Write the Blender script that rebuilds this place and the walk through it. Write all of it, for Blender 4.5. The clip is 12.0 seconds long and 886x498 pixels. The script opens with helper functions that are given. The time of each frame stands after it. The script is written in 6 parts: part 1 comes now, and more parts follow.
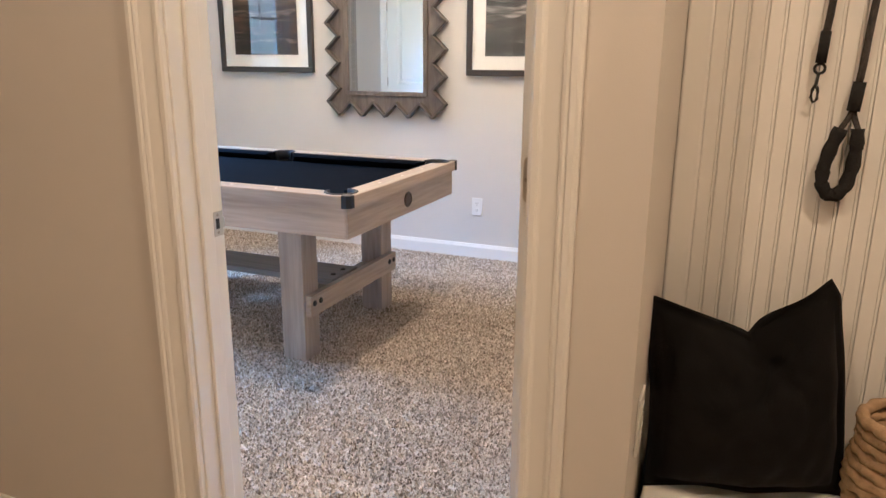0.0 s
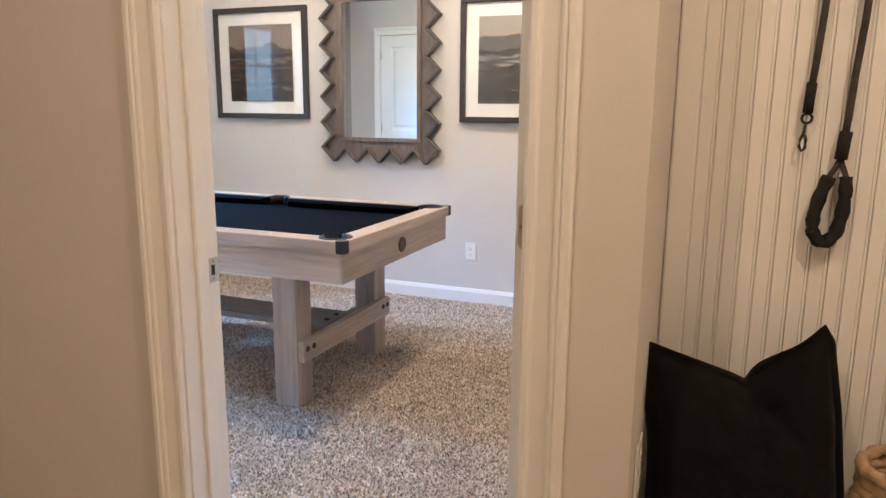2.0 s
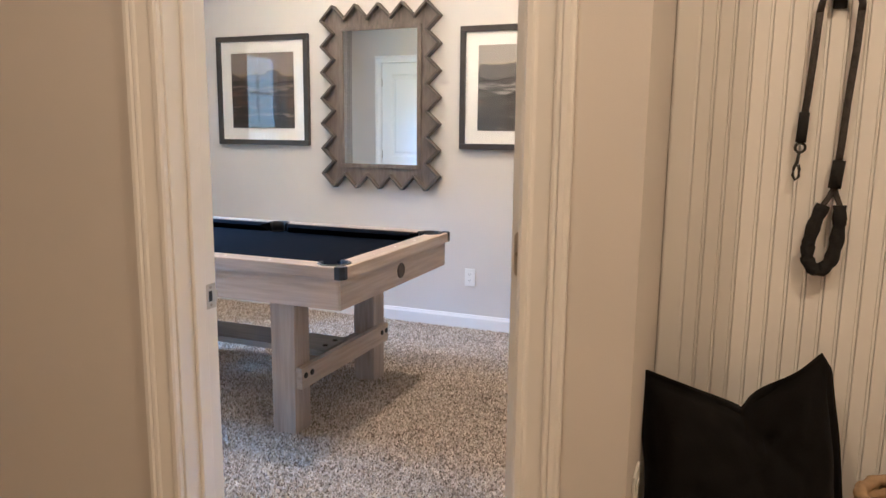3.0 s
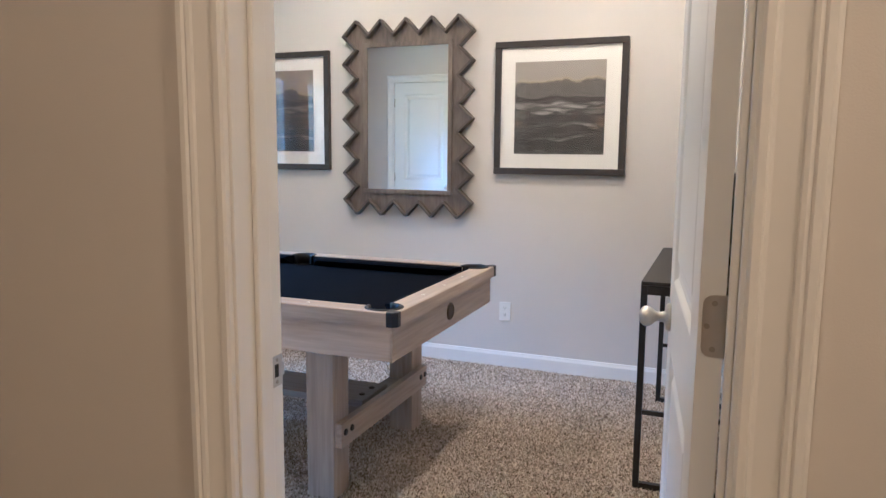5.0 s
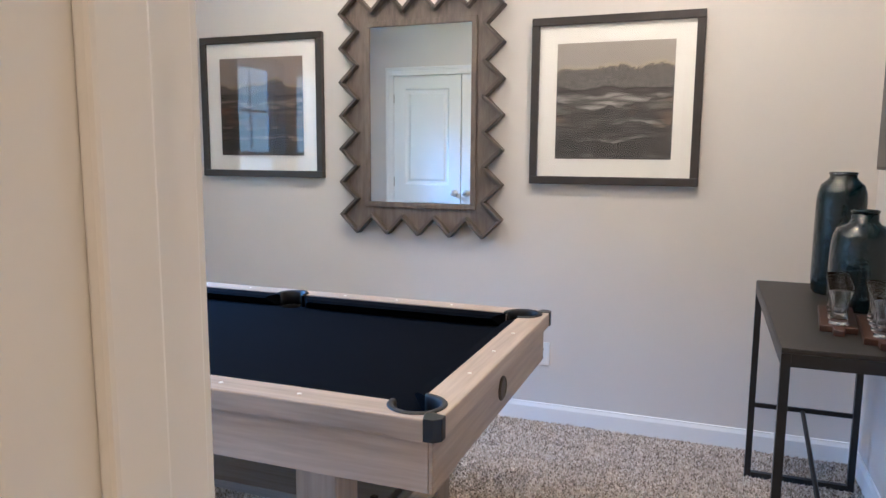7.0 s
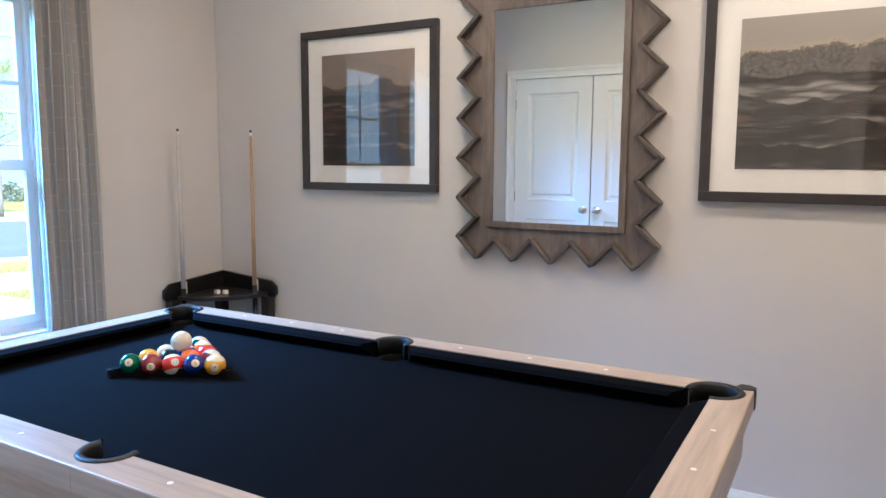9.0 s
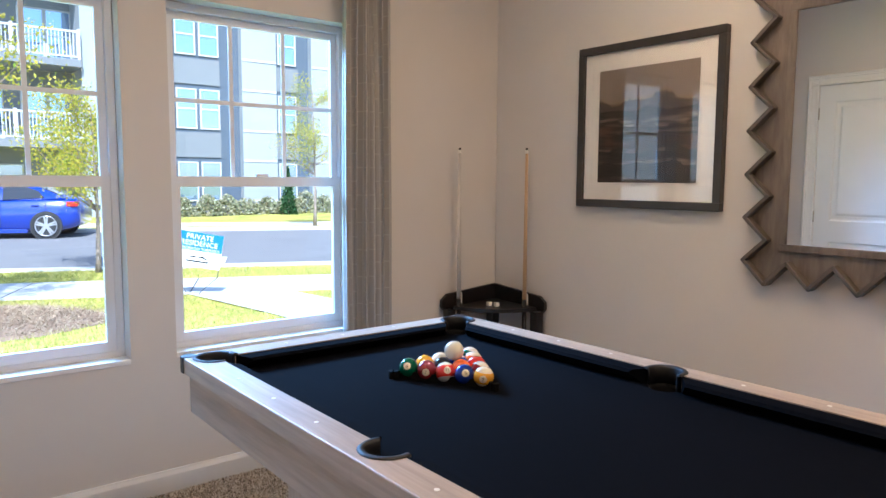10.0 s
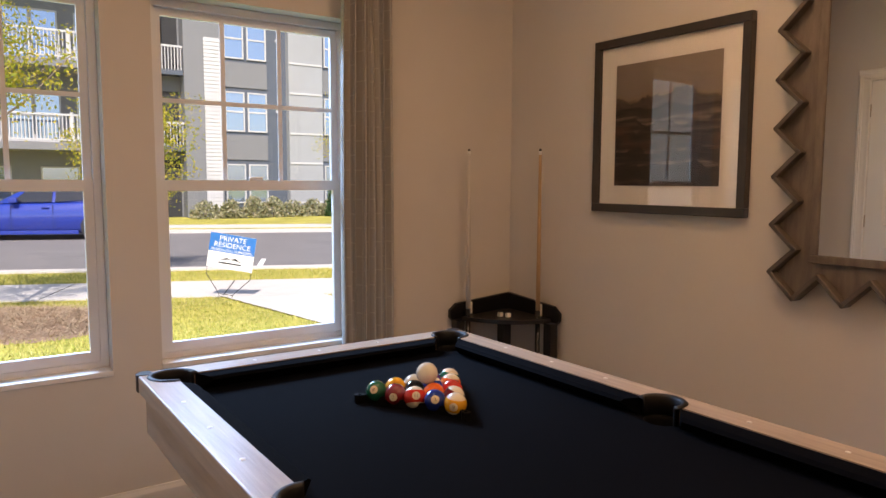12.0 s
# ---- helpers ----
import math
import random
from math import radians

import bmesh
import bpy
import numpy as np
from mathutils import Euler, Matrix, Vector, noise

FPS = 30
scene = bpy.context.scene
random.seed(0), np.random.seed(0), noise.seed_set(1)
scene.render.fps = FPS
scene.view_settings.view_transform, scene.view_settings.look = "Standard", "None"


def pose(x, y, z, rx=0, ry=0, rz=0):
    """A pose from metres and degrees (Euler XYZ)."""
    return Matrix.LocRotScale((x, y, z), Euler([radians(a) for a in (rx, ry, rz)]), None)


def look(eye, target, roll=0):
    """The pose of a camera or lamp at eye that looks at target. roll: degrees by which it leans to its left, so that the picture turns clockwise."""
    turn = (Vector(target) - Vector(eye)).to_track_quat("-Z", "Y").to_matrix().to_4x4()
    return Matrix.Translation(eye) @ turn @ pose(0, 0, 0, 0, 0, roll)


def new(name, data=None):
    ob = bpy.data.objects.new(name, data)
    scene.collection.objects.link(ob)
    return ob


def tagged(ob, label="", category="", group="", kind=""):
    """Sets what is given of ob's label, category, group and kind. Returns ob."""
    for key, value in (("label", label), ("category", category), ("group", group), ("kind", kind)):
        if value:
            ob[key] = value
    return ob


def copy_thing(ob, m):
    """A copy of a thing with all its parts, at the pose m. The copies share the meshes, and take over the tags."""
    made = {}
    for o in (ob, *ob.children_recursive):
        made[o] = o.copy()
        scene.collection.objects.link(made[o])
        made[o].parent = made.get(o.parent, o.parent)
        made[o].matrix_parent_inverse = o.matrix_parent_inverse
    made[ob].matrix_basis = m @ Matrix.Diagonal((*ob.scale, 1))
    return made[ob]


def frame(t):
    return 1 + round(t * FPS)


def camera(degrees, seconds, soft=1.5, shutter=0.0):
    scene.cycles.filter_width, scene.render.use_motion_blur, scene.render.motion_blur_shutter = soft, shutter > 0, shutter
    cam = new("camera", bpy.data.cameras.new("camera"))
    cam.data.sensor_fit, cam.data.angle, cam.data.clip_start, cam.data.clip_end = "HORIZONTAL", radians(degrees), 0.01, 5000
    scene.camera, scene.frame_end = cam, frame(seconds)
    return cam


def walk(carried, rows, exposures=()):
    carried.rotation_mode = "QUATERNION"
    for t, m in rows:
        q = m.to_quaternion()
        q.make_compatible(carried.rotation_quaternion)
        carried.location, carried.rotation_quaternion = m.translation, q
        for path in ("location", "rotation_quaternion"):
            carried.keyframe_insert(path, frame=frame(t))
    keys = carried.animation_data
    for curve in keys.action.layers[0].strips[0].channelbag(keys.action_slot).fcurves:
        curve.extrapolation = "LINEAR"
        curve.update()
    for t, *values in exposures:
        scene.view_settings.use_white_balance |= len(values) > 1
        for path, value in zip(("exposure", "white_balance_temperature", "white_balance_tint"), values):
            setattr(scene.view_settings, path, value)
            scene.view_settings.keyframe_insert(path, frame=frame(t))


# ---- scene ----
cam = camera(64.2, 12.0)
PATH = [
    (0, (0.204, 1.052, 1.27), (-0.533, 2.839, 0.754), 0.4),
    (0.5, (0.203, 1.054, 1.268), (-0.530, 2.846, 0.767), 0.5),
    (1, (0.211, 1.050, 1.277), (-0.523, 2.850, 0.805), 0.4),
    (1.5, (0.21, 1.036, 1.277), (-0.52, 2.843, 0.842), 0.4),
    (2, (0.2, 1.046, 1.276), (-0.529, 2.866, 0.881), 0.5),
    (2.5, (0.213, 1.043, 1.276), (-0.522, 2.866, 0.921), 0.5),
    (4.3, (0.062, 1.116, 1.3), (-0.663, 2.96, 1.032), 0.5),
    (4.5, (-0.012, 1.158, 1.299), (-0.736, 3.003, 1.036), 0.4),
    (5, (-0.14, 1.27, 1.295), (-0.863, 3.116, 1.027), 0.5),
    (5.5, (-0.265, 1.465, 1.303), (-0.979, 3.314, 1.035), 0.5),
    (6, (-0.374, 1.647, 1.304), (-1.086, 3.497, 1.034), 0.4),
    (6.5, (-0.482, 1.835, 1.33), (-1.186, 3.687, 1.056), 0.4),
    (8.3, (-0.842, 2.383, 1.289), (-1.518, 4.248, 1.037), 0.2),
    (8.5, (-0.855, 2.448, 1.301), (-1.586, 4.293, 1.048), 0.4),
    (9, (-0.927, 2.577, 1.304), (-1.91, 4.302, 1.069), 0.3),
    (9.5, (-0.963, 2.604, 1.304), (-2.252, 4.119, 1.093), 0.3),
    (10, (-0.952, 2.603, 1.309), (-2.509, 3.843, 1.114), 0.3),
    (10.5, (-0.942, 2.613, 1.312), (-2.624, 3.679, 1.12), 0.3),
    (11, (-0.938, 2.669, 1.312), (-2.67, 3.651, 1.118), 0.3),
    (11.5, (-0.943, 2.766, 1.315), (-2.68, 3.739, 1.122), 0.2),
    (12, (-0.988, 2.887, 1.317), (-2.627, 4.017, 1.126), 0.2),
]
EXPOSURES = [(0.0, 2.1, 4480, 3), (2.5, 2.02, 4430, 3), (4.5, 1.72, 4330, 3), (5.5, 1.66, 4150, 3), (6.5, 1.66, 4180, 3), (8.5, 1.74, 4300, 3), (9.0, 1.60, 4350, 4), (9.5, 1.48, 4650, 5), (10.0, 1.24, 5000, 8), (10.4, 1.15, 5200, 8), (11.0, 0.64, 5950, 12), (12.0, 0.54, 6800, 21)]
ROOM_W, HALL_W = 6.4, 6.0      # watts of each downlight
walk(cam, [(t, look(eye, target, roll)) for t, eye, target, roll in PATH], EXPOSURES)

# ---------------- world, sun, exposure ----------------
SUN_EL, SUN_AZ = 50.0, 24.0          # the sun stands behind the house
WALL_W, WALL_N, WALL_E = -3.90, 5.335, 0.045   # room faces
HALL, ROOM = 2.18, 2.30              # the two faces of the door wall
CEIL = 2.74
GROUND = -0.25

world = bpy.data.worlds.new("sky")
scene.world = world
world.use_nodes = True
wn = world.node_tree
sky = wn.nodes.new("ShaderNodeTexSky")
sky.sky_type, sky.sun_disc = "NISHITA", False
sun_from = Vector((math.cos(radians(SUN_AZ)), -math.sin(radians(SUN_AZ)), 0)) * math.cos(radians(SUN_EL)) + Vector((0, 0, math.sin(radians(SUN_EL))))
sky.sun_elevation = radians(SUN_EL)
sky.sun_rotation = math.atan2(sun_from.x, sun_from.y)
wn.links.new(sky.outputs[0], wn.nodes["Background"].inputs[0])
wn.nodes["Background"].inputs[1].default_value = 0.15
sun_data = bpy.data.lights.new("sun", "SUN")
sun_data.energy, sun_data.angle, sun_data.color = 5.0, radians(0.5), (1.0, 0.95, 0.86)
sun = new("sun", sun_data)
sun.matrix_world = look((0, 0, 20), Vector((0, 0, 20)) - sun_from)


# added lamp outside, out of view, standing in for sky light through both windows
sky_fill_data = bpy.data.lights.new("window_sky", "AREA")
sky_fill_data.shape, sky_fill_data.size, sky_fill_data.size_y = "RECTANGLE", 2.6, 1.5
sky_fill_data.energy, sky_fill_data.color = 540, (0.37, 0.63, 1.0)
window_sky = new("window_sky", sky_fill_data)
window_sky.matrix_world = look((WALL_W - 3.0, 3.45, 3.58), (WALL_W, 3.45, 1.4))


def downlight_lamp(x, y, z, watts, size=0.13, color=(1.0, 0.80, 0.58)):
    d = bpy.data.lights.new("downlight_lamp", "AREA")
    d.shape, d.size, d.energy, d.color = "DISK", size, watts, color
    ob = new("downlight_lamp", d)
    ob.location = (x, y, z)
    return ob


# ---------------- materials ----------------
def material(name, color, rough=0.5, metal=0.0, vary=0.0, scale=20.0, bump=0.0, bump_scale=200.0, stretch=(1, 1, 1), second=None, spec=0.5, coat=0.0, sheen=0.0):
    """Principled material with two scales of colour variation and fine relief, in object coordinates."""
    m = bpy.data.materials.new(name)
    m.use_nodes = True
    nt = m.node_tree
    b = nt.nodes["Principled BSDF"]
    b.inputs["Base Color"].default_value = (*color, 1)
    b.inputs["Roughness"].default_value = rough
    b.inputs["Metallic"].default_value = metal
    b.inputs["Specular IOR Level"].default_value = spec
    b.inputs["Coat Weight"].default_value = coat
    b.inputs["Sheen Weight"].default_value = sheen
    if vary or bump:
        tc = nt.nodes.new("ShaderNodeTexCoord")
        mp = nt.nodes.new("ShaderNodeMapping")
        mp.inputs["Scale"].default_value = stretch
        nt.links.new(tc.outputs["Object"], mp.inputs[0])
    if vary:
        n1 = nt.nodes.new("ShaderNodeTexNoise")
        n1.inputs["Scale"].default_value, n1.inputs["Detail"].default_value = scale, 6
        n2 = nt.nodes.new("ShaderNodeTexNoise")
        n2.inputs["Scale"].default_value, n2.inputs["Detail"].default_value = scale * 0.13, 3
        nt.links.new(mp.outputs[0], n1.inputs[0])
        nt.links.new(mp.outputs[0], n2.inputs[0])
        add = nt.nodes.new("ShaderNodeMath")
        add.operation = "ADD"
        nt.links.new(n1.outputs[0], add.inputs[0])
        nt.links.new(n2.outputs[0], add.inputs[1])
        ramp = nt.nodes.new("ShaderNodeMapRange")
        ramp.inputs["From Min"].default_value, ramp.inputs["From Max"].default_value = 0.6, 1.4
        nt.links.new(add.outputs[0], ramp.inputs["Value"])
        mix = nt.nodes.new("ShaderNodeMix")
        mix.data_type = "RGBA"
        lo = second or tuple(c * (1 - vary) for c in color)
        hi = tuple(min(1, c * (1 + vary * 0.6)) for c in color)
        mix.inputs["A"].default_value, mix.inputs["B"].default_value = (*lo, 1), (*hi, 1)
        nt.links.new(ramp.outputs[0], mix.inputs["Factor"])
        nt.links.new(mix.outputs["Result"], b.inputs["Base Color"])
    if bump:
        n3 = nt.nodes.new("ShaderNodeTexNoise")
        n3.inputs["Scale"].default_value, n3.inputs["Detail"].default_value = bump_scale, 4
        nt.links.new(mp.outputs[0], n3.inputs[0])
        bp = nt.nodes.new("ShaderNodeBump")
        bp.inputs["Strength"].default_value, bp.inputs["Distance"].default_value = bump, 0.004
        nt.links.new(n3.outputs[0], bp.inputs["Height"])
        nt.links.new(bp.outputs[0], b.inputs["Normal"])
    return m


def pane_material(name, tint=(1, 1, 1), ior=1.5, rough=0.0):
    """Thin clear glass: see-through, with Fresnel gloss."""
    m = bpy.data.materials.new(name)
    m.use_nodes = True
    nt = m.node_tree
    nt.nodes.remove(nt.nodes["Principled BSDF"])
    out = nt.nodes["Material Output"]
    tr, gl = nt.nodes.new("ShaderNodeBsdfTransparent"), nt.nodes.new("ShaderNodeBsdfGlossy")
    tr.inputs[0].default_value = (*tint, 1)
    gl.inputs["Roughness"].default_value = rough
    fr, mx = nt.nodes.new("ShaderNodeFresnel"), nt.nodes.new("ShaderNodeMixShader")
    fr.inputs["IOR"].default_value = ior
    nt.links.new(fr.outputs[0], mx.inputs[0])
    nt.links.new(tr.outputs[0], mx.inputs[1])
    nt.links.new(gl.outputs[0], mx.inputs[2])
    nt.links.new(mx.outputs[0], out.inputs[0])
    return m


def carpet_material():
    m = material("carpet", (0.56, 0.475, 0.385), 0.95, vary=0.5, scale=110, bump=1.0, bump_scale=220, second=(0.20, 0.165, 0.135), spec=0.1)
    return m


def wood_material(name, light, dark, along, scale=1.0, rough=0.5):
    """Straight-grained board; along is the axis of the grain (0, 1 or 2)."""
    st = [14 * scale, 14 * scale, 14 * scale]
    st[along] = 0.9 * scale
    m = material(name, light, rough, vary=0.3, scale=5, bump=0.15, bump_scale=9, stretch=st, second=dark)
    return m


def art_material(name, seed, sky_col, layers, tint, warm, gold):
    """Abstract painted hills: brushed bands with dark upper edges under a stippled ridge and a plain sky."""
    m = bpy.data.materials.new(name)
    m.use_nodes = True
    nt = m.node_tree
    b = nt.nodes["Principled BSDF"]
    b.inputs["Roughness"].default_value = 0.7
    tc = nt.nodes.new("ShaderNodeTexCoord")
    sep = nt.nodes.new("ShaderNodeSeparateXYZ")
    nt.links.new(tc.outputs["Object"], sep.inputs[0])
    z = sep.outputs[2]

    def noise_at(sx, sz, scale, detail, off):
        mp = nt.nodes.new("ShaderNodeMapping")
        mp.inputs["Location"].default_value = (seed + off, 0, seed * 0.7 + off)
        mp.inputs["Scale"].default_value = (sx, 1, sz)
        nt.links.new(tc.outputs["Object"], mp.inputs[0])
        n = nt.nodes.new("ShaderNodeTexNoise")
        n.inputs["Scale"].default_value, n.inputs["Detail"].default_value = scale, detail
        nt.links.new(mp.outputs[0], n.inputs[0])
        return n.outputs[0]

    def calc(op, a, c):
        n = nt.nodes.new("ShaderNodeMath")
        n.operation = op
        for k, v in ((0, a), (1, c)):
            if isinstance(v, (int, float)):
                n.inputs[k].default_value = v
            else:
                nt.links.new(v, n.inputs[k])
        return n.outputs[0]

    def step(value, lo, hi, top=1.0):
        n = nt.nodes.new("ShaderNodeMapRange")
        n.inputs["From Min"].default_value, n.inputs["From Max"].default_value = lo, hi
        n.inputs["To Max"].default_value = top
        nt.links.new(value, n.inputs["Value"])
        return n.outputs[0]

    def mixed(f, a, c):
        n = nt.nodes.new("ShaderNodeMix")
        n.data_type = "RGBA"
        nt.links.new(f, n.inputs["Factor"])
        for k, v in (("A", a), ("B", c)):
            if isinstance(v, tuple):
                n.inputs[k].default_value = (*v, 1)
            else:
                nt.links.new(v, n.inputs[k])
        return n.outputs["Result"]
    streak = noise_at(1.0, 7, 9, 8, 7)
    blot = noise_at(1.0, 1.6, 6, 4, 11)
    grain = noise_at(1.0, 1.0, 130, 4, 1)
    col = sky_col
    for k, (height, amp, tone) in enumerate(layers):
        wave = calc("ADD", calc("MULTIPLY", calc("SUBTRACT", noise_at(1, 0.03, 4.5 + 0.6 * k, 3, 5.3 * k), 0.5), 6.0 * amp), height)
        depth = calc("SUBTRACT", wave, z)
        if k == 0:
            col = mixed(step(calc("ADD", depth, calc("MULTIPLY", calc("SUBTRACT", grain, 0.5), 0.03)), -0.018, 0.004, 0.75), col, gold)
            depth = calc("ADD", depth, calc("MULTIPLY", calc("SUBTRACT", grain, 0.5), 0.05))
        lit = tuple(tone * c for c in tint)
        dark = tuple(0.22 * v for v in lit)
        body = mixed(step(streak, 0.42, 0.66), tuple(0.34 * v for v in lit), tuple(1.7 * v for v in lit))
        if k == 0:
            body = mixed(step(grain, 0.34, 0.68), tuple(0.4 * v for v in lit), tuple(1.45 * v for v in lit))
        if k in (3, 4, 5):
            body = mixed(step(blot, 0.52, 0.74, 0.8), body, warm)
        body = mixed(step(depth, 0.002, 0.016), dark, body)
        col = mixed(step(depth, -0.001, 0.004 if k else 0.010), col, body)
    nt.links.new(col, b.inputs["Base Color"])
    return m


M = {
    "wall": material("wall_paint", (0.64, 0.60, 0.55), 0.75, vary=0.04, scale=3, bump=0.12, bump_scale=350),
    "ceiling": material("ceiling_paint", (0.80, 0.79, 0.76), 0.85, vary=0.03, scale=3, bump=0.2, bump_scale=220),
    "trim": material("trim_paint", (0.80, 0.78, 0.74), 0.32, vary=0.03, scale=6, bump=0.03, bump_scale=40),
    "door": material("door_paint", (0.80, 0.79, 0.76), 0.3, vary=0.03, scale=6, bump=0.03, bump_scale=60),
    "vinyl": material("window_vinyl", (0.78, 0.78, 0.78), 0.35, vary=0.03, scale=5),
    "carpet": carpet_material(),
    "nickel": material("satin_nickel", (0.58, 0.54, 0.48), 0.28, 1.0, vary=0.05, scale=80),
    "brass": material("aged_steel", (0.42, 0.38, 0.32), 0.4, 1.0, vary=0.1, scale=60),
    "oak_x": wood_material("washed_oak_x", (0.47, 0.38, 0.29), (0.30, 0.235, 0.175), 0, rough=0.36),
    "oak_y": wood_material("washed_oak_y", (0.47, 0.38, 0.29), (0.30, 0.235, 0.175), 1, rough=0.36),
    "oak_z": wood_material("washed_oak_z", (0.44, 0.36, 0.28), (0.28, 0.22, 0.165), 2),
    "grey_x": wood_material("grey_oak_x", (0.30, 0.27, 0.24), (0.19, 0.17, 0.15), 0),
    "felt": material("black_cloth", (0.0020, 0.0025, 0.0042), 0.95, vary=0.25, scale=400, bump=0.15, bump_scale=900, spec=0.05),
    "pocket": material("pocket_plastic", (0.003, 0.003, 0.0035), 0.75, vary=0.1, scale=60, spec=0.15),
    "rim": material("pocket_rim", (0.0055, 0.0055, 0.0065), 0.55, vary=0.2, scale=60),
    "cap": material("corner_cap", (0.008, 0.009, 0.011), 0.4, vary=0.1, scale=50),
    "bronze": material("dark_bronze", (0.07, 0.05, 0.035), 0.5, vary=0.3, scale=120),
    "white": material("white_inlay", (0.8, 0.78, 0.72), 0.3),
    "mirror": material("mirror_silver", (0.93, 0.94, 0.94), 0.0, 1.0),
    "mframe": material("greyed_wood", (0.17, 0.138, 0.112), 0.6, vary=0.4, scale=16, bump=0.6, bump_scale=60, stretch=(4, 1, 0.7), second=(0.085, 0.066, 0.053)),
    "mrim": material("greyed_rim", (0.105, 0.085, 0.068), 0.45, vary=0.35, scale=25, bump=0.4, bump_scale=80),
    "pframe": material("espresso_frame", (0.040, 0.033, 0.029), 0.4, vary=0.25, scale=20, bump=0.2, bump_scale=120),
    "mat": material("mat_board", (0.80, 0.79, 0.76), 0.9, vary=0.02, scale=60, bump=0.1, bump_scale=500),
    "pane": pane_material("clear_glass"),
    "picglass": pane_material("picture_glass", ior=2.0),
    "black_metal": material("black_steel", (0.012, 0.012, 0.013), 0.4, 0.0, vary=0.2, scale=60, bump=0.1, bump_scale=300),
    "black_top": material("black_board", (0.018, 0.017, 0.017), 0.45, vary=0.25, scale=30, bump=0.12, bump_scale=160),
    "vase": material("teal_glaze", (0.004, 0.015, 0.022), 0.10, vary=0.6, scale=40, bump=1.0, bump_scale=48, coat=0.25),
    "board": material("walnut_board", (0.055, 0.024, 0.016), 0.4, vary=0.4, scale=25, stretch=(3, 0.5, 3)),
    "screen": material("screen_glass", (0.012, 0.013, 0.015), 0.28, vary=0.1, scale=8),
    "pillow": material("black_velvet", (0.0055, 0.0048, 0.0045), 0.85, vary=0.4, scale=25, bump=0.3, bump_scale=300, sheen=0.02, spec=0.12),
    "rope": material("braided_rope", (0.055, 0.045, 0.04), 0.8, vary=0.7, scale=300, bump=0.8, bump_scale=350, second=(0.012, 0.01, 0.01)),
    "foam": material("black_sleeve", (0.010, 0.009, 0.009), 0.9, vary=0.3, scale=80, bump=0.6, bump_scale=160),
    "basket": material("woven_jute", (0.40, 0.27, 0.14), 0.85, vary=0.4, scale=60, bump=0.6, bump_scale=200),
    "cue": material("maple_cue", (0.50, 0.33, 0.18), 0.3, vary=0.2, scale=10, stretch=(8, 8, 0.6)),
    "rackwood": material("black_lacquer", (0.010, 0.009, 0.010), 0.3, vary=0.25, scale=20, bump=0.08, bump_scale=80),
    "curtain": None, "plate": material("outlet_plastic", (0.78, 0.77, 0.74), 0.35),
    "slot": material("dark_slot", (0.02, 0.02, 0.02), 0.6),
    "concrete": material("pale_concrete", (0.50, 0.48, 0.45), 0.85, vary=0.12, scale=4, bump=0.3, bump_scale=60),
    "asphalt": material("grey_asphalt", (0.16, 0.155, 0.155), 0.9, vary=0.2, scale=9, bump=0.5, bump_scale=90),
    "grass": material("lawn", (0.38, 0.345, 0.08), 0.9, vary=0.5, scale=9, bump=0.9, bump_scale=70, second=(0.15, 0.155, 0.03), spec=0.15),
    "straw": material("pine_straw", (0.25, 0.165, 0.105), 0.9, vary=0.5, scale=30, bump=0.8, bump_scale=120),
    "bark": material("tree_bark", (0.28, 0.22, 0.17), 0.9, vary=0.35, scale=14, bump=0.7, bump_scale=60),
    "line": material("road_paint", (0.7, 0.7, 0.68), 0.7, vary=0.1, scale=12),
}

def curtain_material():
    """Grey-beige cloth with a raised geometric key pattern."""
    m = material("curtain_cloth", (0.40, 0.37, 0.33), 0.9, vary=0.15, scale=40, bump=0.2, bump_scale=600, sheen=0.2)
    nt = m.node_tree
    b = nt.nodes["Principled BSDF"]
    uv = nt.nodes.new("ShaderNodeUVMap")
    br = nt.nodes.new("ShaderNodeTexBrick")
    br.inputs["Scale"].default_value = 1.0
    br.inputs["Mortar Size"].default_value = 0.003
    br.inputs["Brick Width"].default_value, br.inputs["Row Height"].default_value = 0.13, 0.034
    br.inputs["Color1"].default_value = br.inputs["Color2"].default_value = (0.37, 0.35, 0.32, 1)
    br.inputs["Mortar"].default_value = (0.45, 0.43, 0.395, 1)
    mp = nt.nodes.new("ShaderNodeMapping")
    mp.inputs["Rotation"].default_value = (0, 0, radians(90))
    nt.links.new(uv.outputs[0], mp.inputs[0])
    nt.links.new(mp.outputs[0], br.inputs["Vector"])
    nt.links.new(br.outputs["Color"], b.inputs["Base Color"])
    return m


M["curtain"] = curtain_material()


# ---------------- mesh helpers ----------------
def box(bm, a, c):
    """An axis-aligned block between two corners."""
    (x0, y0, z0), (x1, y1, z1) = a, c
    x0, x1, y0, y1, z0, z1 = min(x0, x1), max(x0, x1), min(y0, y1), max(y0, y1), min(z0, z1), max(z0, z1)
    v = [bm.verts.new(p) for p in ((x0, y0, z0), (x1, y0, z0), (x1, y1, z0), (x0, y1, z0), (x0, y0, z1), (x1, y0, z1), (x1, y1, z1), (x0, y1, z1))]
    for f in ((0, 3, 2, 1), (4, 5, 6, 7), (0, 1, 5, 4), (1, 2, 6, 5), (2, 3, 7, 6), (3, 0, 4, 7)):
        bm.faces.new([v[i] for i in f])
    return bm


def blk(a, c, bevel=0.0, seg=2):
    bm = box(bmesh.new(), a, c)
    if bevel:
        bmesh.ops.bevel(bm, geom=list(bm.edges), offset=bevel, segments=seg, affect="EDGES", profile=0.5)
    return bm


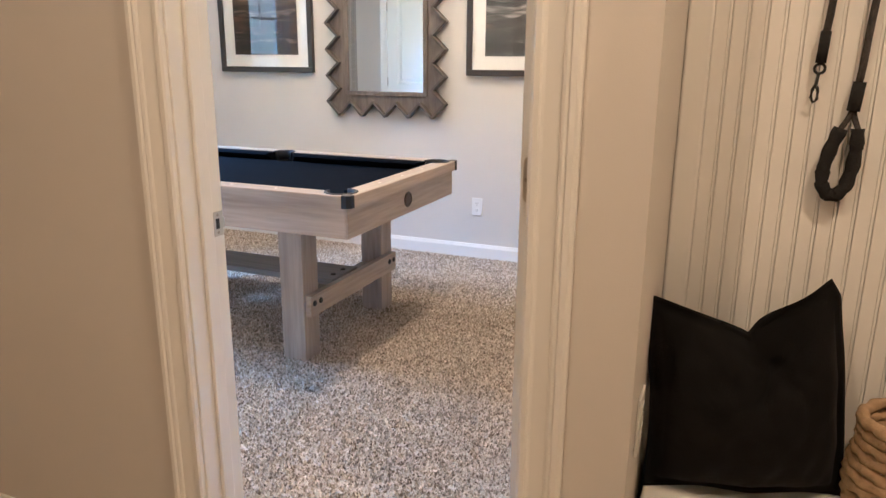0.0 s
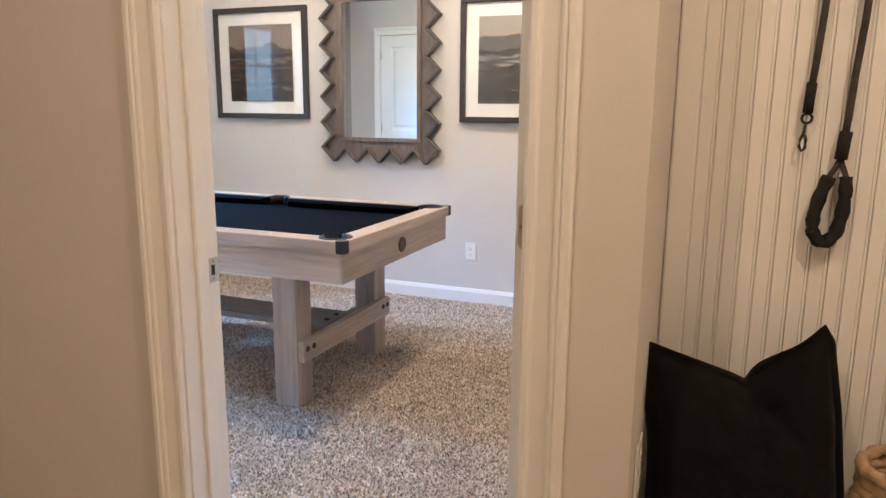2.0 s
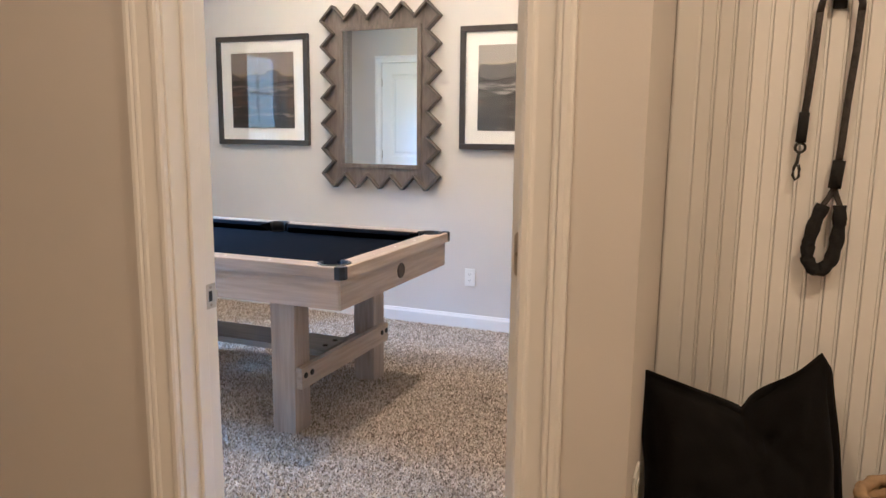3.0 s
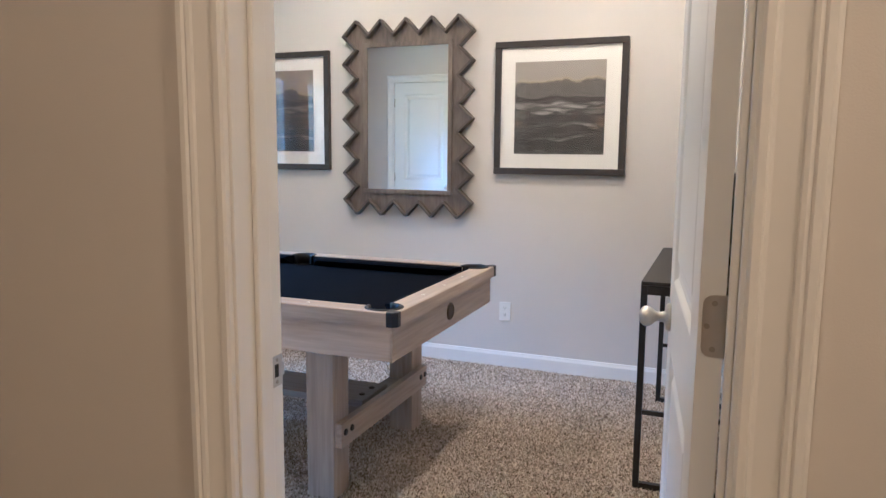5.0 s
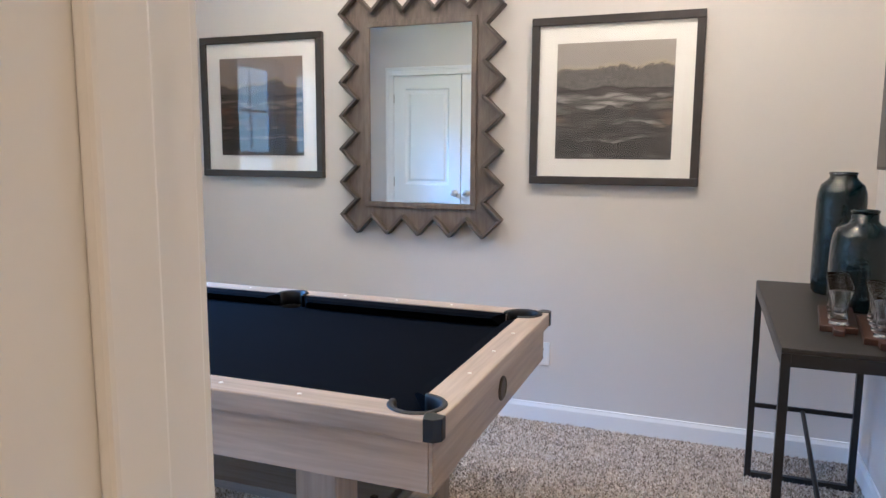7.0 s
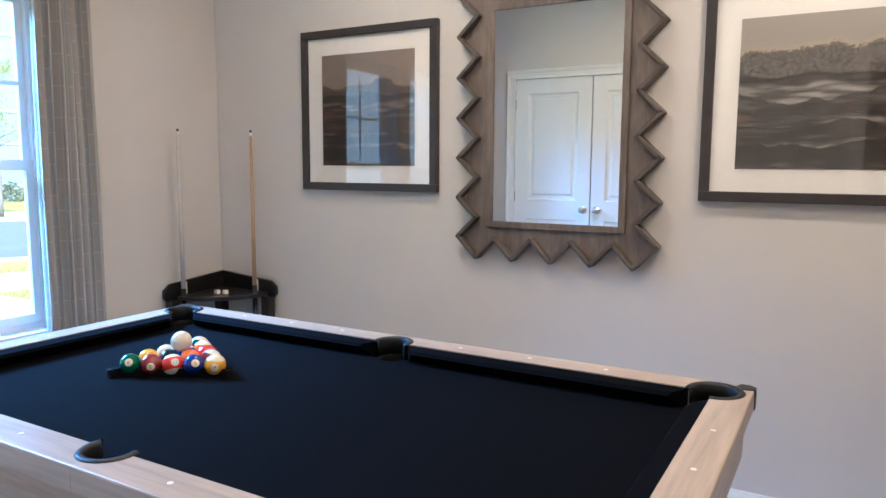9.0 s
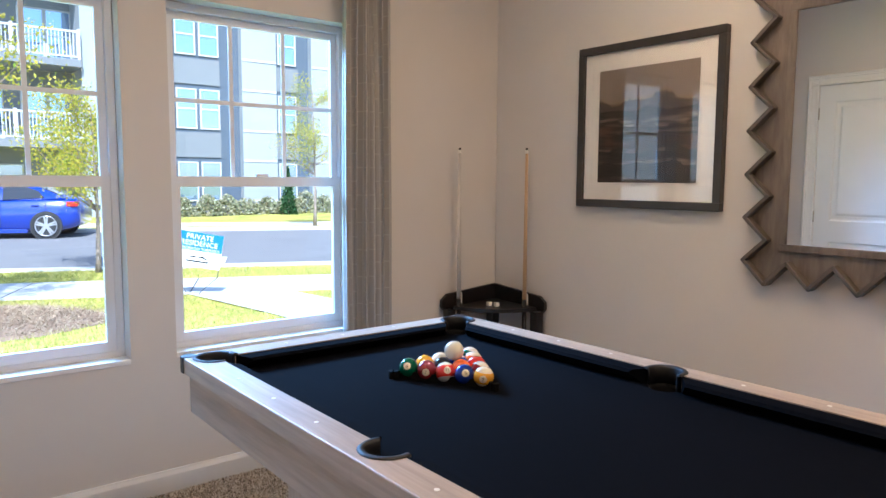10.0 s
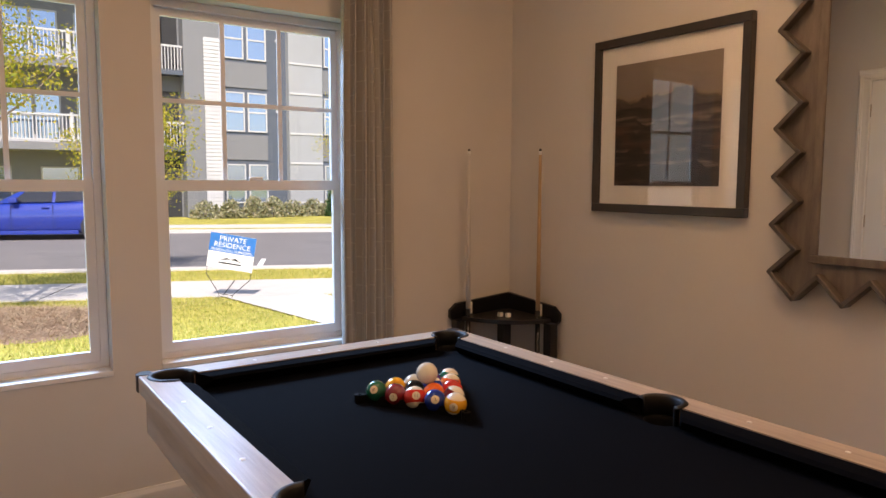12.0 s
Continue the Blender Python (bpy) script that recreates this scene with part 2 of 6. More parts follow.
def lathe(bm, prof, seg=28, m=None):
    """Turns (radius, height) pairs about z."""
    rings = []
    m = m or Matrix()
    for r, z in prof:
        rings.append([bm.verts.new(m @ Vector((r * math.cos(2 * math.pi * k / seg), r * math.sin(2 * math.pi * k / seg), z))) for k in range(seg)])
    for a, c in zip(rings, rings[1:]):
        for k in range(seg):
            bm.faces.new((a[k], a[(k + 1) % seg], c[(k + 1) % seg], c[k]))
    if prof[0][0] > 1e-4:
        bm.faces.new(rings[0][::-1])
    if prof[-1][0] > 1e-4:
        bm.faces.new(rings[-1])
    return bm


def tube(bm, pts, r, seg=8, radii=None):
    """A round bar along points."""
    pts = [Vector(p) for p in pts]
    rings = []
    for i, p in enumerate(pts):
        d = (pts[min(i + 1, len(pts) - 1)] - pts[max(i - 1, 0)]).normalized()
        q = d.to_track_quat("Z", "Y")
        rr = radii[i] if radii else r
        rings.append([bm.verts.new(p + q @ Vector((rr * math.cos(2 * math.pi * k / seg), rr * math.sin(2 * math.pi * k / seg), 0))) for k in range(seg)])
    for a, c in zip(rings, rings[1:]):
        for k in range(seg):
            bm.faces.new((a[k], a[(k + 1) % seg], c[(k + 1) % seg], c[k]))
    bm.faces.new(rings[0][::-1])
    bm.faces.new(rings[-1])
    return bm


def prism(bm, poly, axis, lo, hi):
    """A flat outline pulled along axis 0, 1 or 2; the outline holds the other two coordinates in order."""
    def at(p, h):
        q = list(p)
        q.insert(axis, h)
        return bm.verts.new(q)
    a, c = [at(p, lo) for p in poly], [at(p, hi) for p in poly]
    n = len(poly)
    bm.faces.new(a)
    bm.faces.new(c[::-1])
    for k in range(n):
        bm.faces.new((a[k], c[k], c[(k + 1) % n], a[(k + 1) % n]))
    bmesh.ops.recalc_face_normals(bm, faces=bm.faces)
    return bm


def part(name, bm, mat, parent=None, label="", smooth=False, loc=None):
    me = bpy.data.meshes.new(name)
    bmesh.ops.recalc_face_normals(bm, faces=bm.faces)
    bm.to_mesh(me)
    bm.free()
    if smooth:
        for p in me.polygons:
            p.use_smooth = True
    me.materials.append(M[mat] if isinstance(mat, str) else mat)
    ob = new(name, me)
    if parent:
        ob.parent = parent
    if loc is not None:
        ob.location = loc
    if label:
        tagged(ob, label)
    return ob


def sheet(name, corners, mat, parent):
    """A pane of thin glass; its corners run so that it looks into the room."""
    me = bpy.data.meshes.new(name)
    me.from_pydata(corners, [], [tuple(range(len(corners)))])
    me.materials.append(M[mat])
    ob = new(name, me)
    ob.parent = parent
    ob.visible_shadow = False
    return ob


def thing(name, loc, label, category, group="", kind=""):
    return tagged_at(new(name), loc, label, category, group, kind)


def tagged_at(ob, loc, label, category, group="", kind=""):
    ob.location = loc
    return tagged(ob, label, category, group, kind)


def setting(name, bm, mat, label="", category=""):
    return tagged(part(name, bm, mat), label, category or name.split("_")[0], kind="structure")


# ---------------- large structure ----------------
def holed_wall(fixed, lo, hi, a0, a1, z0, z1, holes):
    """A wall block whose thickness runs lo..hi on one axis ('x' or 'y'), from a0 to a1 along the other, with openings (b0, b1, c0, c1)."""
    bm = bmesh.new()

    def put(p0, p1, q0, q1):
        if p1 - p0 < 1e-6 or q1 - q0 < 1e-6:
            return
        if fixed == "x":
            box(bm, (lo, p0, q0), (hi, p1, q1))
        else:
            box(bm, (p0, lo, q0), (p1, hi, q1))
    at = a0
    for b0, b1, c0, c1 in sorted(holes):
        put(at, b0, z0, z1)
        put(b0, b1, z0, c0)
        put(b0, b1, c1, z1)
        at = b1
    put(at, a1, z0, z1)
    return bm


WIN = [(2.49, 3.355, 0.585, 2.035), (3.535, 4.40, 0.585, 2.035)]
DOOR = (-0.850, -0.112)
DOOR_H = 2.045
CLOSET = (-3.478, -2.098, 2.045)
setting("floor", blk((-4.05, HALL - 4.0, -0.2), (1.75, 5.47, 0.0)), "carpet", "speckled beige-brown cut pile carpet", "floor")
setting("ceiling", blk((-4.03, -1.7, CEIL), (2.6, 5.46, CEIL + 0.15)), "ceiling", "plain white painted ceiling", "ceiling")
setting("wall_north", blk((-4.03, WALL_N, 0), (0.2, WALL_N + 0.12, CEIL)), "wall", "pale greige painted wall behind the mirror", "wall")
wall_w = setting("wall_west", holed_wall("x", WALL_W - 0.14, WALL_W, ROOM + 0.002, WALL_N - 0.002, 0, CEIL, WIN), "wall", "greige painted wall with two windows", "wall")
setting("wall_east", blk((WALL_E, 2.82, 0), (WALL_E + 0.12, WALL_N - 0.002, CEIL)), "wall", "pale greige painted side wall", "wall")
jog = bmesh.new()
box(jog, (-0.03, ROOM + 0.001, 0), (0.0845, 2.7, CEIL))
box(jog, (-0.03, 2.702, 0), (WALL_E + 0.12, 2.818, CEIL))
setting("wall_jog", jog, "wall", "short greige wall behind the open door", "wall")
setting("wall_south", holed_wall("y", HALL, ROOM, -4.03, 0.086, 0, CEIL, [(CLOSET[0], CLOSET[1], 0, CLOSET[2]), (DOOR[0] - 0.018, DOOR[1] + 0.018, 0, DOOR_H + 0.018)]), "wall", "beige painted wall with a doorway", "wall")
# the hall: nook walls and the walls behind the camera
nook = bmesh.new()
box(nook, (0.086, 2.61, 0), (1.6, 2.699, CEIL))
setting("wall_nook", nook, "trim", "cream painted nook wall under beadboard", "wall")
setting("wall_hall_east", blk((1.6, -1.6, 0), (1.72, 2.72, CEIL)), "wall", "beige hall side wall", "wall")
setting("wall_hall_west", blk((-2.1, -1.6, 0), (-1.98, HALL - 0.002, CEIL)), "wall", "beige hall side wall", "wall")
setting("wall_hall_south", blk((-2.1, -1.72, 0), (1.72, -1.602, CEIL)), "wall", "beige hall end wall", "wall")
closet_back = bmesh.new()
box(closet_back, (-4.03, 1.6, 0), (-2.102, 1.7, CEIL))
box(closet_back, (-4.03, 1.702, 0), (-3.95, HALL - 0.002, CEIL))
setting("wall_closet", closet_back, "wall", "plain closet wall", "wall")


def base_profile(h=0.095, d=0.014):
    return [(0, 0), (d, 0), (d, h - 0.022), (d * 0.62, h - 0.008), (d * 0.5, h), (0, h)]


def baseboard(x0, y0, x1, y1, side):
    """Moulded skirting along one straight run; side is the way that its face looks."""
    bm = bmesh.new()
    if abs(y1 - y0) < 1e-6:
        prism(bm, [(y0 + side * p, z) for p, z in base_profile()], 0, min(x0, x1), max(x0, x1))
    else:
        prism(bm, [(x0 + side * p, z) for p, z in base_profile()], 1, min(y0, y1), max(y0, y1))
    return setting("baseboard", bm, "trim", "white moulded baseboard", "baseboard")


baseboard(WALL_W + 0.015, WALL_N, WALL_E - 0.015, WALL_N, -1)
baseboard(WALL_W, ROOM + 0.02, WALL_W, WALL_N, 1)
baseboard(WALL_E, 2.83, WALL_E, WALL_N, -1)
baseboard(-4.0 + 0.1, ROOM, CLOSET[0] - 0.1, ROOM, 1)
baseboard(CLOSET[1] + 0.1, ROOM, DOOR[0] - 0.1, ROOM, 1)
baseboard(-1.98, HALL, DOOR[0] - 0.092, HALL, -1)
baseboard(DOOR[1] + 0.092, HALL, 0.086, HALL, -1)


# ---------------- door casings and doors ----------------
CASE_W = 0.081


def casing_profile(w=CASE_W):
    """Stepped colonial casing: (distance from the opening, thickness)."""
    return [(0, 0), (0, 0.010), (0.004, 0.0140), (0.013, 0.0140), (0.016, 0.0090), (0.021, 0.0080), (0.036, 0.0105), (0.050, 0.0130), (0.052, 0.0175), (0.057, 0.0195), (0.062, 0.0175), (0.065, 0.0220), (0.074, 0.0220), (0.0775, 0.0165), (w, 0.0140), (w, 0)]


def casing(name, x0, x1, top, face, way, parent=None):
    """Three-sided casing round an opening on the plane y = face; way is the side it stands out to."""
    t = thing(name, (0, 0, 0), "white stepped door casing", "casing", kind="structure")
    bm = bmesh.new()
    prism(bm, [(x0 - p, face + way * q) for p, q in casing_profile()], 2, 0, top + CASE_W * 0.5)
    part("casing_leg", bm, "trim", t)
    bm = bmesh.new()
    prism(bm, [(x1 + p, face + way * q) for p, q in casing_profile()], 2, 0, top + CASE_W * 0.5)
    part("casing_leg", bm, "trim", t)
    bm = bmesh.new()
    prism(bm, [(face + way * (q + 0.001), top + p) for p, q in casing_profile()], 0, x0 - CASE_W, x1 + CASE_W)
    part("casing_head", bm, "trim", t)
    return t


casing("trim_door_hall", DOOR[0] - 0.006, DOOR[1] + 0.006, DOOR_H + 0.006, HALL, -1)
casing("trim_door_room", DOOR[0] - 0.006, DOOR[1] + 0.006, DOOR_H + 0.006, ROOM, 1)
casing("trim_closet", CLOSET[0] + 0.004, CLOSET[1] - 0.004, CLOSET[2] - 0.004, ROOM, 1)
jamb = thing("trim_jamb", (0, 0, 0), "white door jamb with a steel strike plate", "jamb", kind="structure")
part("jamb_side", blk((DOOR[0] - 0.0179, HALL + 0.0005, 0), (DOOR[0], ROOM - 0.0005, DOOR_H), 0.002), "trim", jamb)
part("jamb_side", blk((DOOR[1], HALL + 0.0005, 0), (DOOR[1] + 0.0179, ROOM - 0.0005, DOOR_H), 0.002), "trim", jamb)
part("jamb_head", blk((DOOR[0] - 0.0179, HALL + 0.0005, DOOR_H + 0.0005), (DOOR[1] + 0.0179, ROOM - 0.0005, DOOR_H + 0.0179), 0.002), "trim", jamb)
part("door_stop", blk((DOOR[0] + 0.0005, ROOM - 0.075, 0), (DOOR[0] + 0.011, ROOM - 0.040, DOOR_H - 0.012), 0.003), "trim", jamb)
part("door_stop", blk((DOOR[1] - 0.011, ROOM - 0.075, 0), (DOOR[1] - 0.0005, ROOM - 0.040, DOOR_H - 0.012), 0.003), "trim", jamb)
SZ = 0.914
sp = bmesh.new()
for y0, y1, z0, z1 in ((-0.031, -0.001, -0.028, -0.012), (-0.031, -0.001, 0.012, 0.028), (-0.031, -0.024, -0.012, 0.012), (-0.011, 0.005, -0.012, 0.012)):
    box(sp, (DOOR[0] + 0.0004, ROOM + y0, SZ + z0), (DOOR[0] + 0.0022, ROOM + y1, SZ + z1))
strike = part("strike_plate", sp, "nickel", jamb, "satin nickel strike plate")
part("latch_hole", blk((DOOR[0] + 0.0003, ROOM - 0.024, SZ - 0.012), (DOOR[0] + 0.001, ROOM - 0.011, SZ + 0.012)), "slot", strike)
for dz in (-0.02, 0.02):
    part("screw", tube(bmesh.new(), [(DOOR[0] + 0.002, ROOM - 0.017, SZ + dz), (DOOR[0] + 0.003, ROOM - 0.017, SZ + dz)], 0.0036, 10), "brass", strike)


def knob(parent, x, z, side, thick):
    """Round knob with its rose on one face of a leaf; side is +1 or -1 along y."""
    m = Matrix.Translation((x, side * thick, z)) @ Matrix.Rotation(radians(-90 * side), 4, "X")
    bm = lathe(bmesh.new(), [(0.033, 0), (0.033, 0.006), (0.028, 0.011), (0.013, 0.013), (0.011, 0.03), (0.014, 0.036), (0.0205, 0.042), (0.0240, 0.051), (0.0235, 0.060), (0.017, 0.068), (0.005, 0.071)], 28, m)
    return part("door_knob", bm, "nickel", parent, "satin nickel round knob", smooth=True)


def door_leaf(name, w, h, loc, rz, label, knobs, kind="structure", hinge_z=(0.25, 1.05, 1.85)):
    """Two-panel moulded leaf; the hinge edge at x = 0, the leaf runs to x = w, faces at y = +-0.0175."""
    th = 0.0175
    t = thing(name, loc, label, "door", kind=kind)
    t.rotation_euler = (0, 0, rz)
    st, top, mid, bot, lock = 0.115, 0.12, 0.16, 0.22, 0.84
    bm = bmesh.new()
    box(bm, (0, -th, 0), (st, th, h))
    box(bm, (w - st, -th, 0), (w, th, h))
    box(bm, (st, -th, h - top), (w - st, th, h))
    box(bm, (st, -th, lock), (w - st, th, lock + mid))
    box(bm, (st, -th, 0), (w - st, th, bot))
    part("leaf_frame", bm, "door", t)
    for z0, z1 in ((bot, lock), (lock + mid, h - top)):
        bm = bmesh.new()
        for s in (-1, 1):
            x0, x1, a0, a1 = st, w - st, z0, z1
            rings = []
            for inset, y in ((0.0, th), (0.004, th - 0.002), (0.012, th - 0.009), (0.022, th - 0.011), (0.040, th - 0.011), (0.055, th - 0.004), (0.06, th - 0.003)):
                rings.append([bm.verts.new((px, s * y, pz)) for px, pz in ((x0 + inset, a0 + inset), (x1 - inset, a0 + inset), (x1 - inset, a1 - inset), (x0 + inset, a1 - inset))])
            for a, c in zip(rings, rings[1:]):
                for k in range(4):
                    bm.faces.new((a[k], a[(k + 1) % 4], c[(k + 1) % 4], c[k]))
            bm.faces.new(rings[-1])
        part("door_panel", bm, "door", t)
    for x, z, s in knobs:
        knob(t, x, z, s, th)
    return t


leaf_w = DOOR[1] - DOOR[0] - 0.006
entry = door_leaf("door_1", leaf_w, DOOR_H - 0.014, (DOOR[1] - 0.0300, ROOM + 0.010, 0.012), radians(96.3), "white two-panel door standing open into the room", [(leaf_w - 0.062, 0.907, 1), (leaf_w - 0.062, 0.907, -1)])
part("latch_plate", blk((leaf_w - 0.0003, -0.0125, 0.89), (leaf_w + 0.0012, 0.0125, 0.96)), "nickel", entry)
part("latch_bolt", blk((leaf_w + 0.0012, -0.007, 0.917), (leaf_w + 0.011, 0.006, 0.933), 0.002), "nickel", entry)


def rounded_plate(y0, y1, z0, z1, r, n=6):
    """Outline of a plate whose two corners at y1 are rounded."""
    pts = [(y0, z0)]
    pts += [(y1 - r + r * math.sin(a), z0 + r - r * math.cos(a)) for a in np.linspace(0, math.pi / 2, n)]
    pts += [(y1 - r + r * math.cos(a), z1 - r + r * math.sin(a)) for a in np.linspace(0, math.pi / 2, n)]
    return pts + [(y0, z1)]


def hinge(z, parent):
    """Butt hinge: leaf with rounded corners let into the door's edge, five-part knuckle, pin and screws."""
    h = part("hinge", prism(bmesh.new(), rounded_plate(-0.0215, 0.0125, z - 0.0445, z + 0.0445, 0.014), 0, -0.0016, 0.0004), "nickel", parent, "satin nickel hinge")
    for k in range(5):
        z0 = z - 0.0445 + k * 0.0178
        part("knuckle", tube(bmesh.new(), [(-0.0045, -0.0245, z0 + 0.0004), (-0.0045, -0.0245, z0 + 0.0174)], 0.0058, 12), "brass", h, smooth=True)
    for y, dz in ((-0.003, 0.033), (0.006, 0.0), (-0.003, -0.033)):
        part("screw", tube(bmesh.new(), [(-0.0012, y, z + dz), (-0.0026, y, z + dz)], 0.0042, 10), "brass", h)


for hz in (0.27, 1.046, 1.82):
    hinge(hz, entry)
for hz in (0.282, 1.058, 1.832):
    bm = prism(bmesh.new(), [(DOOR[1] - 0.0016, ROOM - 0.034), (DOOR[1] - 0.0002, ROOM - 0.034), (DOOR[1] - 0.0002, ROOM - 0.001), (DOOR[1] - 0.0016, ROOM - 0.001)], 2, hz - 0.0445, hz + 0.0445)
    part("hinge_plate", bm, "nickel", jamb, "satin nickel hinge leaf")
cw = (CLOSET[1] - CLOSET[0] - 0.018) / 2
c1 = door_leaf("door_2", cw, CLOSET[2] - 0.016, (CLOSET[0] + 0.004, ROOM - 0.02, 0.01), 0, "white two-panel closet door, closed", [(cw - 0.055, 0.93, 1)])
c2 = door_leaf("door_3", cw, CLOSET[2] - 0.016, (CLOSET[1] - 0.004, ROOM - 0.02, 0.01), radians(180), "white two-panel closet door, closed", [(cw - 0.055, 0.93, -1)])
for leaf, s in ((c1, 1), (c2, -1)):
    for z in (0.25, 1.03, 1.82):
        part("hinge", tube(bmesh.new(), [(0.001, s * 0.022, z - 0.045), (0.001, s * 0.022, z + 0.045)], 0.006, 8), "brass", leaf, "satin steel hinge", smooth=True)


# ---------------- windows ----------------
def window(name, y0, y1, z0, z1):
    """Single-hung vinyl window in a drywall opening: upper sash with six lights, lower sash plain."""
    xi = WALL_W - 0.085          # inner face of the vinyl frame
    t = thing(name, (0, 0, 0), "white vinyl single-hung window with a gridded upper sash", "window", kind="structure")

    def ring(nm, a0, a1, c0, c1, wl, wr, wb, wt, x0, x1, lab=""):
        bm = bmesh.new()
        box(bm, (x0, a0, c0), (x1, a0 + wl, c1))
        box(bm, (x0, a1 - wr, c0), (x1, a1, c1))
        box(bm, (x0, a0 + wl, c0), (x1, a1 - wr, c0 + wb))
        box(bm, (x0, a0 + wl, c1 - wt), (x1, a1 - wr, c1))
        return part(nm, bm, "vinyl", t, lab)
    ring("window_frame", y0 + 0.001, y1 - 0.001, z0 + 0.001, z1 - 0.001, 0.028, 0.028, 0.022, 0.03, xi - 0.05, xi)
    mid = 1.292
    low = ring("lower_sash", y0 + 0.03, y1 - 0.03, z0 + 0.024, mid + 0.026, 0.034, 0.034, 0.04, 0.044, xi - 0.026, xi - 0.004)
    upp = ring("upper_sash", y0 + 0.03, y1 - 0.03, mid - 0.018, z1 - 0.032, 0.03, 0.03, 0.032, 0.03, xi - 0.048, xi - 0.028)
    sheet("pane", [(xi - 0.015, y0 + 0.062, z0 + 0.062), (xi - 0.015, y1 - 0.062, z0 + 0.062), (xi - 0.015, y1 - 0.062, mid - 0.016), (xi - 0.015, y0 + 0.062, mid - 0.016)], "pane", low)
    sheet("pane", [(xi - 0.038, y0 + 0.058, mid + 0.012), (xi - 0.038, y1 - 0.058, mid + 0.012), (xi - 0.038, y1 - 0.058, z1 - 0.060), (xi - 0.038, y0 + 0.058, z1 - 0.060)], "pane", upp)
    g0, g1, h0, h1 = y0 + 0.058, y1 - 0.058, mid + 0.014, z1 - 0.062
    for k in (1, 2):
        y = g0 + (g1 - g0) * k / 3
        part("muntin", blk((xi - 0.0355, y - 0.009, h0), (xi - 0.029, y + 0.009, h1)), "vinyl", upp)
    zc = (h0 + h1) / 2
    part("muntin", blk((xi - 0.0352, g0, zc - 0.009), (xi - 0.0292, g1, zc + 0.009)), "vinyl", upp)
    part("sash_lock", blk((xi - 0.012, (y0 + y1) / 2 - 0.03, mid + 0.027), (xi + 0.004, (y0 + y1) / 2 + 0.03, mid + 0.04), 0.004), "vinyl", low)
    bm = blk((xi + 0.001, y0 + 0.001, z0 - 0.018), (WALL_W + 0.006, y1 - 0.001, z0 + 0.002), 0.002)
    part("window_sill", bm, "trim", t)
    return t


for k, (a, c, d, e) in enumerate(WIN):
    window("window_%d" % (k + 1), a, c, d, e)

# ---------------- curtains ----------------
def curtain(y0, y1, label, seed):
    """Gathered panel hanging from a rod, from near the ceiling to the floor."""
    rng = random.Random(seed)
    t = thing("curtain", (WALL_W + 0.075, 0, 0), label, "curtain", "window curtains")
    n, zs = 90, [2.46, 2.2, 1.7, 1.2, 0.7, 0.3, 0.02]
    ph = rng.random() * 6
    folds = 5
    me = bpy.data.meshes.new("panel")
    verts, faces, uvs = [], [], []
    for z in zs:
        spread = 1.0 + 0.10 * (2.46 - z) / 2.4
        for k in range(n):
            u = k / (n - 1)
            y = (y0 + y1) / 2 + (u - 0.5) * (y1 - y0) * spread
            a = u * folds * 2 * math.pi + ph
            x = 0.042 * math.sin(a) + 0.010 * math.sin(2.3 * a + z) + 0.006 * math.sin(3 * z + 5 * u)
            verts.append((x, y + 0.008 * math.sin(2 * a), z))
            uvs.append((u * 1.3, z))
    for r in range(len(zs) - 1):
        for k in range(n - 1):
            i = r * n + k
            faces.append((i, i + 1, i + n + 1, i + n))
    me.from_pydata(verts, [], faces)
    lay = me.uv_layers.new(name="UVMap")
    for lp in me.loops:
        lay.data[lp.index].uv = uvs[lp.vertex_index]
    for p in me.polygons:
        p.use_smooth = True
    me.materials.append(M["curtain"])
    ob = new("panel", me)
    ob.parent = t
    so = ob.modifiers.new("thick", "SOLIDIFY")
    so.thickness = 0.002
    part("curtain_rod", tube(bmesh.new(), [(0, y0 - 0.08, 2.475), (0, y1 + 0.08, 2.475)], 0.009, 10), "black_metal", t, "black metal rod", smooth=True)
    for y in (y0 - 0.05, y1 + 0.05):
        part("rod_bracket", tube(bmesh.new(), [(-0.0755, y, 2.46), (0, y, 2.46)], 0.006, 8), "black_metal", t)
    return t


curtain(4.295, 4.53, "grey-beige patterned curtain gathered beside a window", 1)
curtain(2.43, 2.675, "grey-beige patterned curtain gathered beside a window", 2)


